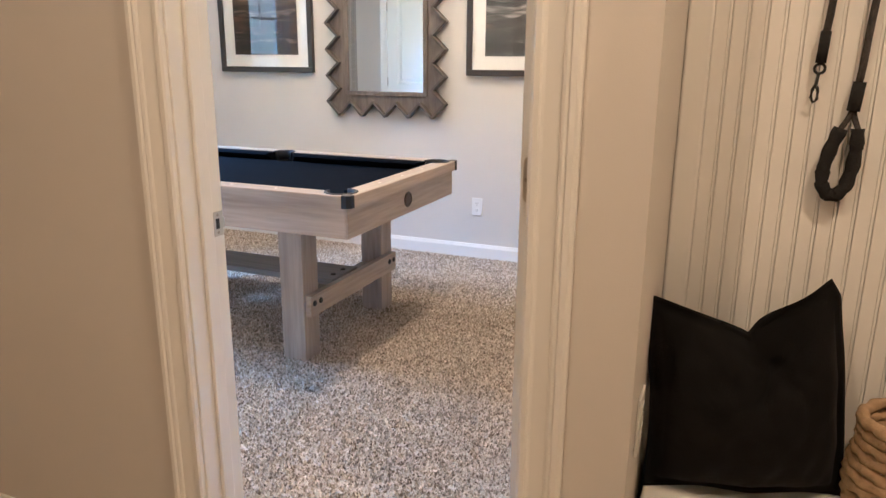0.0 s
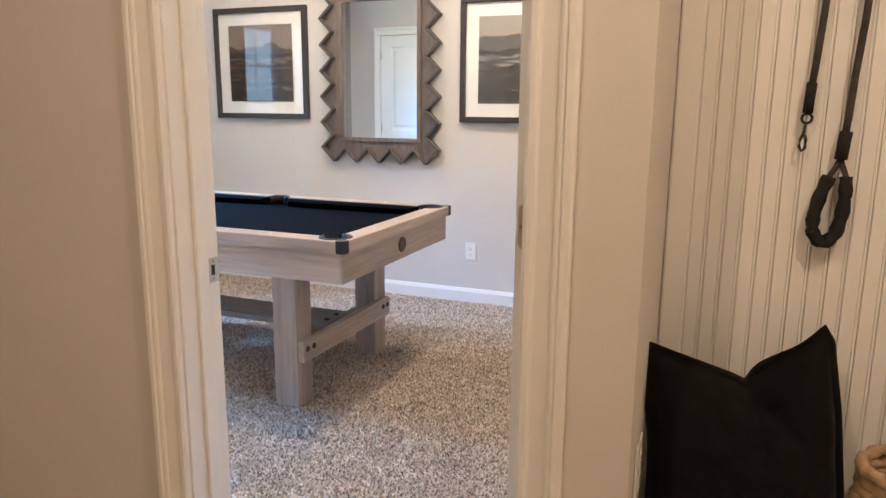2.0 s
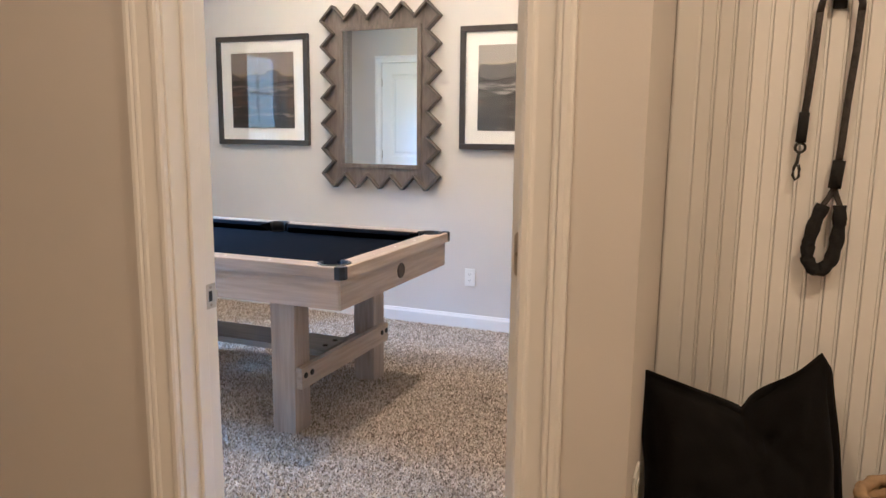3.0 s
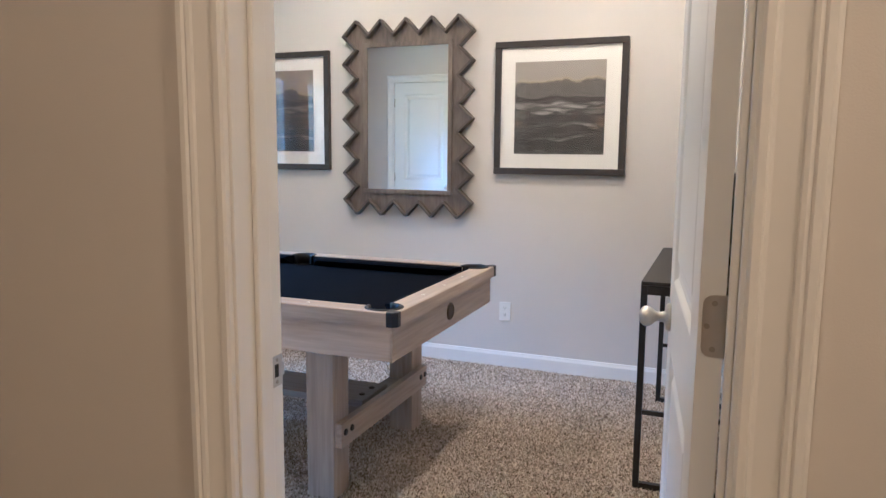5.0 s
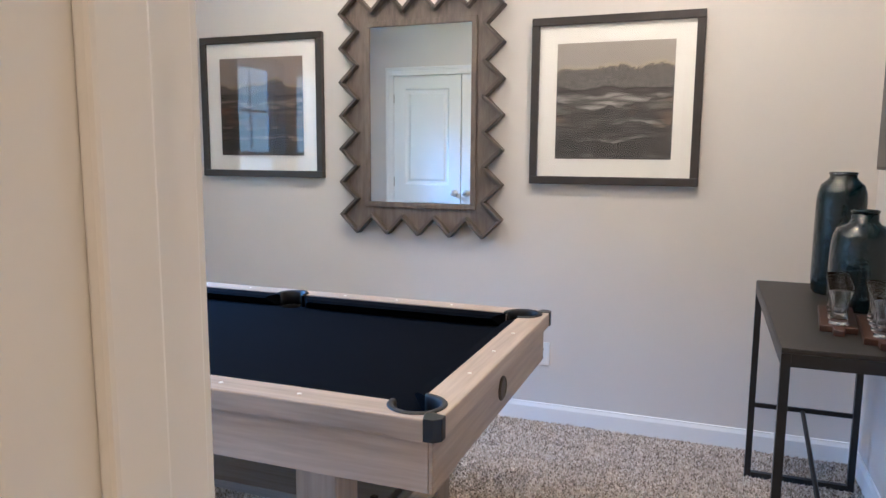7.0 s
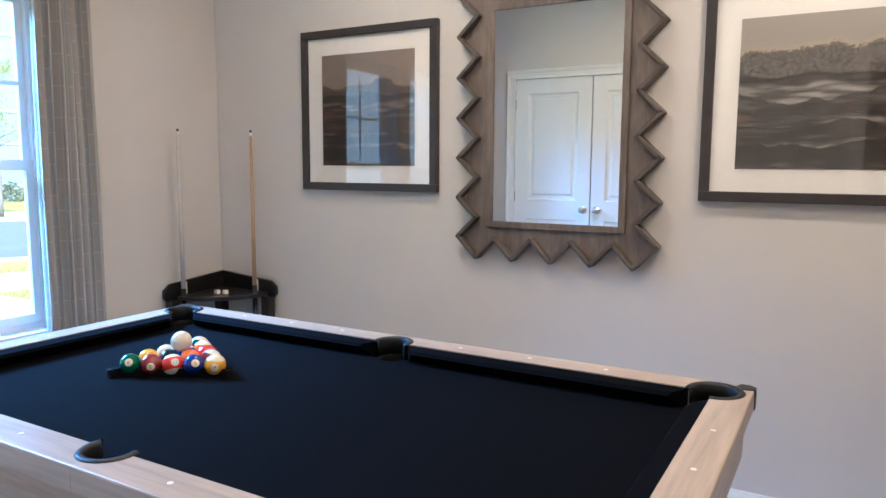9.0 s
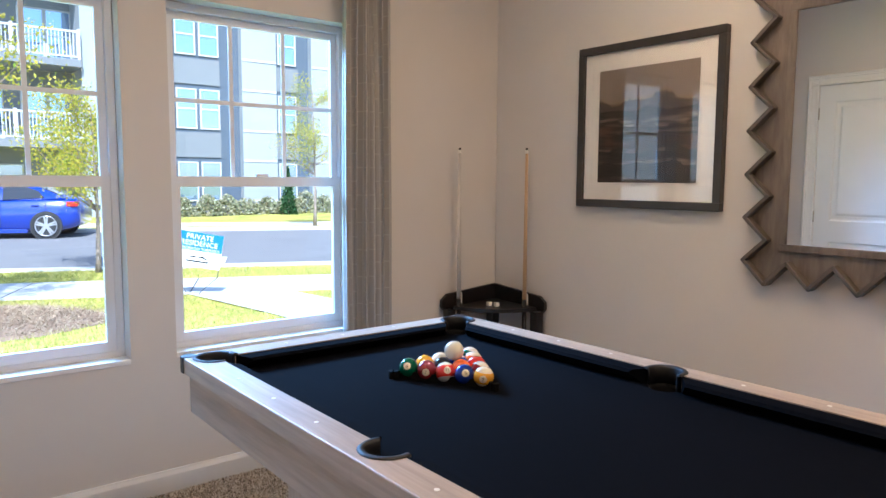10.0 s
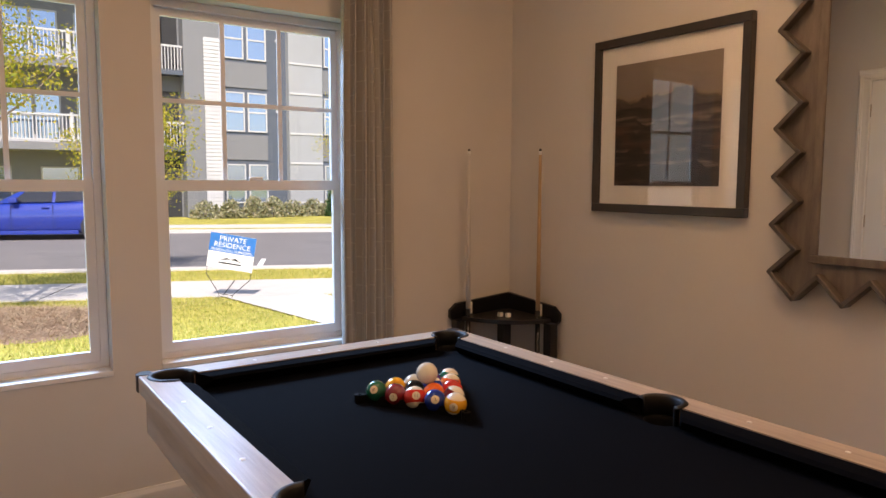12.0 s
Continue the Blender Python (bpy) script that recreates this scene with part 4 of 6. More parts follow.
def console_table():
    x0, x1, y0, y1, h = CON
    t = thing("console_table", ((x0 + x1) / 2, (y0 + y1) / 2, 0), "black steel-framed console table with a black board top", "console table")
    hx, hy, b = (x1 - x0) / 2, (y1 - y0) / 2, 0.012
    part("tabletop", blk((-hx, -hy, h - 0.014), (hx, hy, h), 0.002), "black_top", t, "matt black board top")
    for sy in (-1, 1):
        for sx in (-1, 1):
            part("leg", blk((sx * hx - sx * 2 * b, sy * hy - sy * 2 * b, 0), (sx * hx, sy * hy, h - 0.0145), 0.001), "black_metal", t)
        part("foot_bar", blk((-hx + 2 * b, sy * (hy - 2 * b), 0.0), (hx - 2 * b, sy * hy, 0.024), 0.001), "black_metal", t)
        part("side_bar", blk((-hx + 2 * b, sy * (hy - 1.5 * b), 0.300), (hx - 2 * b, sy * (hy - 0.5 * b), 0.318), 0.001), "black_metal", t)
        part("apron_bar", blk((-hx + 2 * b, sy * (hy - 2 * b), h - 0.05), (hx - 2 * b, sy * hy, h - 0.0145), 0.001), "black_metal", t)
    for sx in (-1, 1):
        part("apron_bar", blk((sx * (hx - 2 * b), -hy + 2 * b, h - 0.05), (sx * hx, hy - 2 * b, h - 0.0145), 0.001), "black_metal", t)
    part("brace", tube(bmesh.new(), [(0.0, hy - 0.012, 0.305), (0.0, -hy + 0.02, 0.03)], 0.009, 6), "black_metal", t, "slanting black steel brace")
    return t


console_table()


def vase(x, y, prof, label, seed):
    t = thing("vase", (x, y, CON[4] + 0.0005), label, "vase", "dark teal vases")
    bm = lathe(bmesh.new(), prof, 40)
    rng = random.Random(seed)
    for v in bm.verts:
        f = 1 + 0.018 * noise.noise(v.co * 45 + Vector((seed, 0, 0)))
        v.co.x *= f
        v.co.y *= f
    part("body", bm, "vase", t, smooth=True)
    r, z = prof[-3][0], prof[-3][1]
    part("lip", lathe(bmesh.new(), [(r - 0.004, z - 0.004), (r + 0.002, z - 0.002), (r + 0.0025, z + 0.004), (r - 0.001, z + 0.007), (r - 0.006, z + 0.006), (r - 0.006, z - 0.02)], 32), "vase", t, smooth=True)
    return t


def bottle(h, r, neck, nh):
    """Straight shouldered bottle: outer wall up, then the inside of the neck down."""
    s = h - nh
    return [(0.001, 0), (r * 0.86, 0), (r * 0.95, 0.01), (r, 0.05), (r * 1.01, s * 0.5), (r, s - 0.075), (r * 0.965, s - 0.045), (r * 0.86, s - 0.018), (neck + 0.008, s - 0.002), (neck, s + 0.008), (neck, h), (neck - 0.006, h), (neck - 0.007, s)]


vase(-0.152, 4.87, bottle(0.432, 0.081, 0.044, 0.020), "tall dark teal glazed vase with a short neck", 1)
vase(-0.124, 4.60, bottle(0.318, 0.092, 0.040, 0.036), "squat dark teal glazed vase with a narrow neck", 2)


def tasting_board(x, y, rz):
    """Paddle board with a row of small glasses sunk into it."""
    t = thing("serving_paddle", (x, y, CON[4] + 0.0005), "dark red-brown wooden serving paddle", "serving board", "beer tasting paddles")
    t.rotation_euler = (0, 0, rz)
    bm = prism(bmesh.new(), [(-0.048, -0.12), (-0.016, -0.12), (-0.014, -0.165), (0.014, -0.165), (0.016, -0.12), (0.048, -0.12), (0.048, 0.19), (-0.048, 0.19)], 2, 0, 0.018)
    bmesh.ops.bevel(bm, geom=list(bm.edges), offset=0.002, segments=1, affect="EDGES")
    part("paddle", bm, "board", t)
    return t


def glass_material():
    m = bpy.data.materials.new("tumbler_glass")
    m.use_nodes = True
    b = m.node_tree.nodes["Principled BSDF"]
    b.inputs["Base Color"].default_value = (0.96, 0.98, 0.98, 1)
    b.inputs["Roughness"].default_value = 0.02
    b.inputs["Transmission Weight"].default_value = 1.0
    b.inputs["IOR"].default_value = 1.45
    return m


M["glass"] = glass_material()


def tumbler():
    """Small flared beer glass."""
    bm = lathe(bmesh.new(), [(0.001, 0), (0.026, 0), (0.027, 0.004), (0.0235, 0.016), (0.0215, 0.04), (0.024, 0.075), (0.0305, 0.105), (0.033, 0.118), (0.0325, 0.138), (0.031, 0.138), (0.0312, 0.118), (0.0285, 0.105), (0.022, 0.075), (0.0195, 0.04), (0.020, 0.02), (0.001, 0.017)], 24)
    for v in bm.verts:
        v.co.z *= 0.82
    ob = part("beer_glass", bm, "glass", smooth=True)
    return tagged(ob, "small clear flared beer glass on a paddle", "drinking glass", "beer tasting glasses")


glass0 = None
for bx, by, rz in ((-0.222, 4.335, radians(-6.5)), (-0.132, 4.215, radians(-6.5))):
    tasting_board(bx, by, rz)
    for k in range(4):
        off = -0.085 + 0.075 * k
        gx, gy = bx - off * math.sin(rz), by + off * math.cos(rz)
        m = pose(gx, gy, CON[4] + 0.0192)
        if glass0 is None:
            glass0 = tumbler()
            glass0.matrix_basis = m
        else:
            copy_thing(glass0, m)

tv = thing("wall_television", (WALL_E, 4.57, 1.51), "flat black television mounted on the wall", "television")
part("housing", blk((-0.075, -0.42, -0.24), (-0.030, 0.42, 0.24), 0.004), "black_metal", tv)
part("screen", blk((-0.0765, -0.41, -0.228), (-0.0752, 0.41, 0.231)), "screen", tv, "dark grey switched-off screen")
part("wall_bracket", blk((-0.0298, -0.18, -0.12), (-0.0005, 0.18, 0.12)), "black_metal", tv)


def outlet(x, z, y, way=-1, axis="y"):
    t = thing("wall_outlet", (x, y, z), "white duplex wall outlet", "outlet")
    if axis == "x":
        t.rotation_euler = (0, 0, radians(90))
    part("cover_plate", blk((-0.036, way * 0.006, -0.058), (0.036, way * 0.0005, 0.058), 0.002), "plate", t)
    for s in (-1, 1):
        r = part("receptacle", blk((-0.016, way * 0.008, s * 0.021 - 0.014), (0.016, way * 0.0062, s * 0.021 + 0.014), 0.001), "plate", t)
        for dx in (-0.006, 0.006):
            part("slot", blk((dx - 0.001, way * 0.0085, s * 0.021 - 0.002), (dx + 0.001, way * 0.0081, s * 0.021 + 0.008)), "slot", r)
        part("slot", blk((-0.0025, way * 0.0085, s * 0.021 - 0.009), (0.0025, way * 0.0081, s * 0.021 - 0.005)), "slot", r)
    return t


outlet(-1.322, 0.346, WALL_N)
side_outlet = outlet(WALL_E, 0.27, 4.53, 1, "x")
part("plug", blk((-0.016, 0.0087, -0.045), (0.016, 0.036, -0.008), 0.005), "black_metal", side_outlet, "black plug in the outlet")


# ---------------- cue rack in the corner ----------------
def cue_rack():
    """Corner stand: boat-shaped upper and lower shelves on three posts, notched cue boards."""
    t = thing("cue_rack", (WALL_W + 0.02, WALL_N - 0.02, 0), "black lacquered corner cue stand", "cue rack")
    s = 0.40
    def shelf(name, z, th, r):
        arc = [(r * math.cos(radians(a)), -r * math.sin(radians(a))) for a in range(4, 87, 7)]
        pts = [(0.01, -0.01)] + [(x + 0.01, y - 0.01) for x, y in arc]
        return part(name, prism(bmesh.new(), pts, 2, z, z + th), "rackwood", t)
    shelf("upper_shelf", 0.622, 0.02, s * 0.88)
    shelf("lower_shelf", 0.10, 0.03, s)
    # raised back boards along both walls, highest in the corner
    part("back_board", prism(bmesh.new(), [(0.0, 0.61), (s - 0.02, 0.61), (s, 0.63), (s, 0.67), (s - 0.04, 0.70), (0.0, 0.728)], 1, -0.018, 0.0), "rackwood", t)
    part("back_board", prism(bmesh.new(), [(-0.0185, 0.61), (-s + 0.02, 0.61), (-s, 0.63), (-s, 0.67), (-s + 0.04, 0.70), (-0.0185, 0.728)], 0, 0.0, 0.018), "rackwood", t)
    for x, y in ((s - 0.055, -0.019), (0.019, -s + 0.055), (0.17, -0.17)):
        part("post", blk((x, y, 0.0), (x + 0.05, y - 0.05, 0.6215), 0.003), "rackwood", t)
    for k, (x, y) in enumerate(((s - 0.12, -0.03), (0.03, -s + 0.12))):
        part("cue_clip", blk((x, y, 0.645), (x + 0.014, y - 0.014, 0.705), 0.002), "white", t, "pale cue clip")
    return t


cue_rack()


def cue(x, y, lean, label, wood="cue"):
    t = thing("pool_cue", (x, y, 0.131), label, "pool cue", "pool cues")
    L, d = 1.345, Vector((lean[0], lean[1], 1)).normalized()
    part("butt", tube(bmesh.new(), [d * 0.0, d * 0.02, d * 0.55], 0.014, 12, [0.013, 0.0145, 0.012]), "rackwood", t, "black lacquered butt", smooth=True)
    part("shaft", tube(bmesh.new(), [d * 0.5501, d * (L - 0.03)], 0.01, 12, [0.0119, 0.0072]), wood, t, "maple shaft", smooth=True)
    part("ferrule", tube(bmesh.new(), [d * (L - 0.0299), d * (L - 0.012)], 0.007, 10), "white", t, smooth=True)
    part("tip", tube(bmesh.new(), [d * (L - 0.0119), d * L], 0.007, 10, [0.0069, 0.0055]), "pframe", t, smooth=True)


cue(-3.57, 5.24, (0.0, 0.0), "maple pool cue standing in the corner rack")
M["pale_maple"] = material("pale_maple", (0.58, 0.54, 0.49), 0.8, vary=0.08, scale=30)
cue(-3.80, 4.98, (0.0, 0.0), "pale maple pool cue standing in the corner rack", "pale_maple")
for k, (dx, dy) in enumerate(((0.185, -0.235), (0.22, -0.215))):
    c = tagged(part("chalk_cube", blk((WALL_W + dx, WALL_N + dy, 0.6425), (WALL_W + dx + 0.022, WALL_N + dy + 0.022, 0.664), 0.002), "white"), "small pale chalk cube on the cue stand", "chalk", "chalk cubes")


# ---------------- hall nook: beadboard, bench, pillow, leash ----------------
NOOK_X, NOOK_Y, SEAT = 0.086, 2.61, 0.45
bead_parent = thing("wall_beadboard", (0, 0, 0), "cream painted beadboard panelling", "beadboard", kind="structure")
pitch = 0.0327
bm = bmesh.new()
w = pitch - 0.0009
prof = [(0, 0), (0, -0.0065), (0.001, -0.008), (w - 0.0066, -0.008), (w - 0.0058, -0.0056), (w - 0.0050, -0.0076), (w - 0.0028, -0.0082), (w - 0.0008, -0.0076), (w, -0.006), (w, 0)]
prism(bm, prof, 2, SEAT + 0.005, 2.3)
me_bead = bpy.data.meshes.new("bead_board")
bm.to_mesh(me_bead)
bm.free()
me_bead.materials.append(M["trim"])
x = NOOK_X + 0.053
while x < 1.55:
    ob = new("bead_board", me_bead)
    ob.parent = bead_parent
    ob.location = (x, NOOK_Y - 0.0005, 0)
    x += pitch
part("corner_board", blk((NOOK_X + 0.002, NOOK_Y - 0.0125, SEAT + 0.005), (NOOK_X + 0.0525, NOOK_Y - 0.0005, 2.3), 0.006, 3), "trim", bead_parent)
setting("wall_nook_side", blk((NOOK_X - 0.0005, HALL + 0.001, 0), (NOOK_X + 0.0012, NOOK_Y - 0.001, CEIL)), "wall", "beige painted nook return", "wall")
bench = thing("hall_bench", (0.86, 2.40, 0), "built-in white painted bench seat", "bench")
part("seat", blk((-0.757, -0.20, SEAT - 0.035), (0.735, 0.209, SEAT), 0.004), "trim", bench)
part("front_panel", blk((-0.757, -0.18, 0.0), (0.735, -0.16, SEAT - 0.0355)), "trim", bench)
outlet(NOOK_X + 0.0015, 0.62, 2.30, -1, "x")


def pillow(loc, size, tilt, turn, label):
    """Soft square cushion with a flat sewn flange and a dented top edge between two ears."""
    bm = bmesh.new()
    n, hw, body = 44, size / 2, 0.90
    grid = {}

    def top(u):
        if u < 0.02:
            return size * (0.76 + 0.23 * ((0.02 - u) / 1.02) ** 0.85)
        return size * (0.76 + 0.34 * ((u - 0.02) / 0.98) ** 0.72)

    for s in (-1, 1):
        for i in range(n + 1):
            for j in range(n + 1):
                u, v = 2 * i / n - 1, 2 * j / n - 1
                edge = max(abs(u), abs(v))
                if s == 1 and edge > 0.999:
                    grid[s, i, j] = grid[-1, i, j]
                    continue
                vv = (v + 1) / 2
                ear = max(0, abs(u) - 0.86) / 0.14 * max(0, v - 0.80) / 0.20
                x = u * hw * (1 - 0.07 * ear)
                x -= hw * max(0, u) * (0.10 + 0.19 * vv ** 1.4)
                x -= 0.13 * hw * max(0, -u) * vv
                x += 0.10 * hw * max(0, -u) ** 3 * (1 - abs(v) ** 1.5)
                z = vv * (top(u) - 0.03 * size * ear)
                a, c = min(1, abs(u) / body), min(1, abs(v) / body)
                puff = ((1 - a ** 2.6) * (1 - c ** 2.2)) ** 0.5
                dent = math.exp(-((u - 0.10) / 0.30) ** 2) * max(0, v) ** 1.5
                y = s * (0.0025 + 0.080 * puff * (1 - 0.55 * dent) * (1.1 - 0.25 * v))
                y += 0.006 * noise.noise(Vector((u * 2.2, v * 2.2, s * 2)))
                y += 0.007 * noise.noise(Vector((u * 6, v * 4, s * 5))) * (1 - edge ** 8)
                # folds that fan out below the dent
                for c0, ang, dep in ((0.12, 0.55, 0.020), (0.34, -0.85, 0.016), (0.05, 1.0, 0.010)):
                    q = (u - c0) * math.cos(ang) + (v - 0.62) * math.sin(ang)
                    y -= s * dep * math.exp(-(q / 0.055) ** 2) * math.exp(-((v - 0.5) / 0.40) ** 2) * puff
                # the flange waves, and the dented part folds back
                y += 0.05 * dent * (1 if s == -1 else 0.8) * vv
                y += 0.010 * math.sin(5 * u + 2 * v) * max(0, edge - body) / (1 - body)
                grid[s, i, j] = bm.verts.new((x, y, z))
    for s in (-1, 1):
        for i in range(n):
            for j in range(n):
                f = (grid[s, i, j], grid[s, i + 1, j], grid[s, i + 1, j + 1], grid[s, i, j + 1])
                try:
                    bm.faces.new(f)
                except ValueError:
                    pass
    t = thing("throw_pillow", loc, label, "pillow")
    t.rotation_euler = (radians(tilt), 0, radians(turn))
    part("cover", bm, "pillow", t, smooth=True)
    return t


pillow((0.290, 2.420, SEAT + 0.001), 0.402, -7, 17, "black velvet square pillow leaning on the bench")


def leash():
    """Rope dog leash hung from a hook: clip end and padded loop end."""
    t = thing("dog_leash", (-0.006, NOOK_Y - 0.03, -0.008), "dark braided rope dog leash with a padded handle", "leash")
    zt = 1.52
    part("rope", tube(bmesh.new(), [(0.352, 0, zt), (0.349, 0, 1.45), (0.344, 0, 1.36), (0.341, 0, 1.325)], 0.0065, 8), "rope", t, smooth=True)
    part("rope", tube(bmesh.new(), [(0.42, 0, zt), (0.418, 0, 1.45), (0.412, 0, 1.35), (0.409, 0, 1.27), (0.406, 0, 1.232)], 0.0065, 8), "rope", t, smooth=True)
    part("rope", tube(bmesh.new(), [(0.352, 0, zt)] + [(0.386 - 0.034 * math.cos(a), -0.008, zt + 0.05 * math.sin(a)) for a in np.linspace(0.2, 2.94, 9)] + [(0.42, 0, zt)], 0.0065, 8), "rope", t, smooth=True)
    part("sleeve", tube(bmesh.new(), [(0.3415, 0, 1.335), (0.339, 0, 1.278)], 0.0095, 10), "foam", t, smooth=True)
    part("sleeve", tube(bmesh.new(), [(0.408, 0, 1.245), (0.404, 0, 1.192)], 0.0115, 10), "foam", t, smooth=True)
    # snap hook
    part("swivel", tube(bmesh.new(), [(0.339 + 0.009 * math.cos(a), 0, 1.268 + 0.009 * math.sin(a)) for a in np.linspace(0, 2 * math.pi, 13)], 0.0028, 6), "black_metal", t, smooth=True)
    part("snap_hook", tube(bmesh.new(), [(0.338, 0, 1.258), (0.336, 0, 1.24), (0.331, 0, 1.228), (0.330, 0, 1.215), (0.335, 0, 1.206), (0.341, 0, 1.212), (0.341, 0, 1.226), (0.338, 0, 1.236)], 0.0032, 6), "black_metal", t, smooth=True)
    # padded grip loop
    pts = [(0.404, 0, 1.194), (0.398, 0, 1.178), (0.388, -0.004, 1.160), (0.376, -0.006, 1.125), (0.368, -0.006, 1.085), (0.368, -0.006, 1.055), (0.378, -0.006, 1.035), (0.394, -0.006, 1.032), (0.409, -0.006, 1.050), (0.416, -0.006, 1.085), (0.418, -0.006, 1.125), (0.416, -0.004, 1.160), (0.408, 0, 1.180), (0.404, 0, 1.194)]
    part("grip_rope", tube(bmesh.new(), pts, 0.0055, 8), "rope", t, smooth=True)
    mid = [Vector(p) for p in pts[2:12]]
    fine = []
    for a, c in zip(mid, mid[1:]):
        for k in range(4):
            fine.append(a.lerp(c, k / 4))
    fine.append(mid[-1])
    rad = [0.0125 + 0.0013 * math.sin(i * 1.57) for i in range(len(fine))]
    part("grip_sleeve", tube(bmesh.new(), fine, 0.012, 10, rad), "foam", t, "thick black padded grip", smooth=True)
    hk = thing("coat_hook", (0.380, NOOK_Y - 0.0095, 1.548), "dark metal wall hook", "hook")
    part("hook_plate", blk((-0.012, -0.004, -0.03), (0.012, 0.0, 0.03), 0.002), "black_metal", hk)
    part("hook_arm", tube(bmesh.new(), [(0, -0.004, -0.005), (0, -0.03, -0.008), (0, -0.045, 0.012)], 0.005, 8), "black_metal", hk, smooth=True)


leash()


def basket():
    """Woven oval basket of rope coils at the side of the pillow."""
    t = thing("rope_basket", (0.585, 2.46, SEAT + 0.0005), "chunky woven jute basket on the bench", "basket")
    for k in range(9):
        z = 0.012 + k * 0.021
        r = 0.112 + 0.006 * math.sin(k * 0.7)
        pts = [(r * math.cos(a), 0.85 * r * math.sin(a), z + 0.003 * math.sin(9 * a + k * math.pi)) for a in np.linspace(0, 2 * math.pi, 61)]
        part("coil", tube(bmesh.new(), pts, 0.012, 8, [0.0115 + 0.002 * math.sin(i * 1.9 + k) for i in range(61)]), "basket", t, smooth=True)
    part("basket_base", lathe(bmesh.new(), [(0.10, 0), (0.10, 0.012)], 24), "basket", t)


basket()


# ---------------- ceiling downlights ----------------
# unseen fittings, inferred from the warm light high on the walls
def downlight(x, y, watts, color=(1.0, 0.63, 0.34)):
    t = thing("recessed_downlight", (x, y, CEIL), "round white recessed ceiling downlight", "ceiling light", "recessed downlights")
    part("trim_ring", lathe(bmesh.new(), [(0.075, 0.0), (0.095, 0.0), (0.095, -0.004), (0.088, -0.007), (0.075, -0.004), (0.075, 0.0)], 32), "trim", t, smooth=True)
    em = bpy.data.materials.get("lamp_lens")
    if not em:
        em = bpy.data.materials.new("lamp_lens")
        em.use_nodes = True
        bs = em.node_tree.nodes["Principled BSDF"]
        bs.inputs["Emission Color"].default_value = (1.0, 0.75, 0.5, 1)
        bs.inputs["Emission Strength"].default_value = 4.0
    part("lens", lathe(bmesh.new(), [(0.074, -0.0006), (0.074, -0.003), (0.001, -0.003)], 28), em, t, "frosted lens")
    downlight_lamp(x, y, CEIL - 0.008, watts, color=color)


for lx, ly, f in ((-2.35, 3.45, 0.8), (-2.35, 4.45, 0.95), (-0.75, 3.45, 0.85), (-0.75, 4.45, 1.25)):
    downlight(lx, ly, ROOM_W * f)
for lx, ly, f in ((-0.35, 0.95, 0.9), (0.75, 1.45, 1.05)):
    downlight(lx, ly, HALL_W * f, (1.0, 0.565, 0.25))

# ---------------- outdoors ----------------
EYE_XY = Vector((-0.945, 2.764, 0))
PSI = 24.0                       # the street runs at a slant to the house
NRM = Vector((-math.cos(radians(PSI)), math.sin(radians(PSI)), 0))
LAT = Vector((math.sin(radians(PSI)), math.cos(radians(PSI)), 0))


def st(d, s, z=0.0):
    """A place outdoors: d metres out across the street, s metres to its right, z above the ground."""
    p = EYE_XY + NRM * d + LAT * s
    return Vector((p.x, p.y, GROUND + z))


def strip(name, d0, d1, s0, s1, z, mat, label, category, thick=0.0):
    bm = bmesh.new()
    if thick:
        a = [bm.verts.new(st(d, s, z - thick)) for d, s in ((d0, s0), (d1, s0), (d1, s1), (d0, s1))]
        c = [bm.verts.new(st(d, s, z)) for d, s in ((d0, s0), (d1, s0), (d1, s1), (d0, s1))]
        bm.faces.new(a)
        bm.faces.new(c)
        for k in range(4):
            bm.faces.new((a[k], a[(k + 1) % 4], c[(k + 1) % 4], c[k]))
    else:
        bm.faces.new([bm.verts.new(st(d, s, z)) for d, s in ((d0, s0), (d1, s0), (d1, s1), (d0, s1))])
    return setting(name, bm, mat, label, category)


gr = bmesh.new()
gr.faces.new([gr.verts.new((x, y, GROUND)) for x, y in ((-1500, -1500), (1500, -1500), (1500, 1500), (-1500, 1500))])
setting("ground", gr, "grass", "sunlit yellow-green lawn", "ground")
strip("pavement", 9.92, 11.42, -60, 60, 0.02, "concrete", "pale concrete sidewalk", "sidewalk", 0.1)
strip("road", 13.20, 22.0, -90, 90, -0.06 + 0.064, "asphalt", "sunlit grey asphalt street", "road")
strip("kerb_1", 12.90, 13.20, -90, 90, 0.035, "concrete", "pale concrete kerb", "kerb", 0.2)
strip("kerb_2", 22.0, 22.35, -90, 90, 0.10, "concrete", "pale concrete kerb", "kerb", 0.3)
strip("pavement_far", 24.4, 25.8, -60, 60, 0.03, "concrete", "pale concrete sidewalk across the street", "sidewalk", 0.1)
# front walk that leads from the sidewalk towards the house
WALK = ((9.95, -1.15), (9.95, 0.2), (8.6, 1.0), (5.0, 3.4), (5.0, 2.0))
fw = bmesh.new()
fw.faces.new([fw.verts.new(st(d, s, 0.018)) for d, s in WALK])
setting("pavement_walk", fw, "concrete", "pale concrete front walk", "walkway")
strip("road_line", 13.3, 14.6, -0.9, -0.8, 0.008, "line", "white painted road mark", "road marking")
for s in (-8.0, -5.7, -3.4, -1.1, 1.2):
    strip("pavement_joint", 9.93, 11.41, s, s + 0.02, 0.0215, "slot", "dark sidewalk joint", "joint")


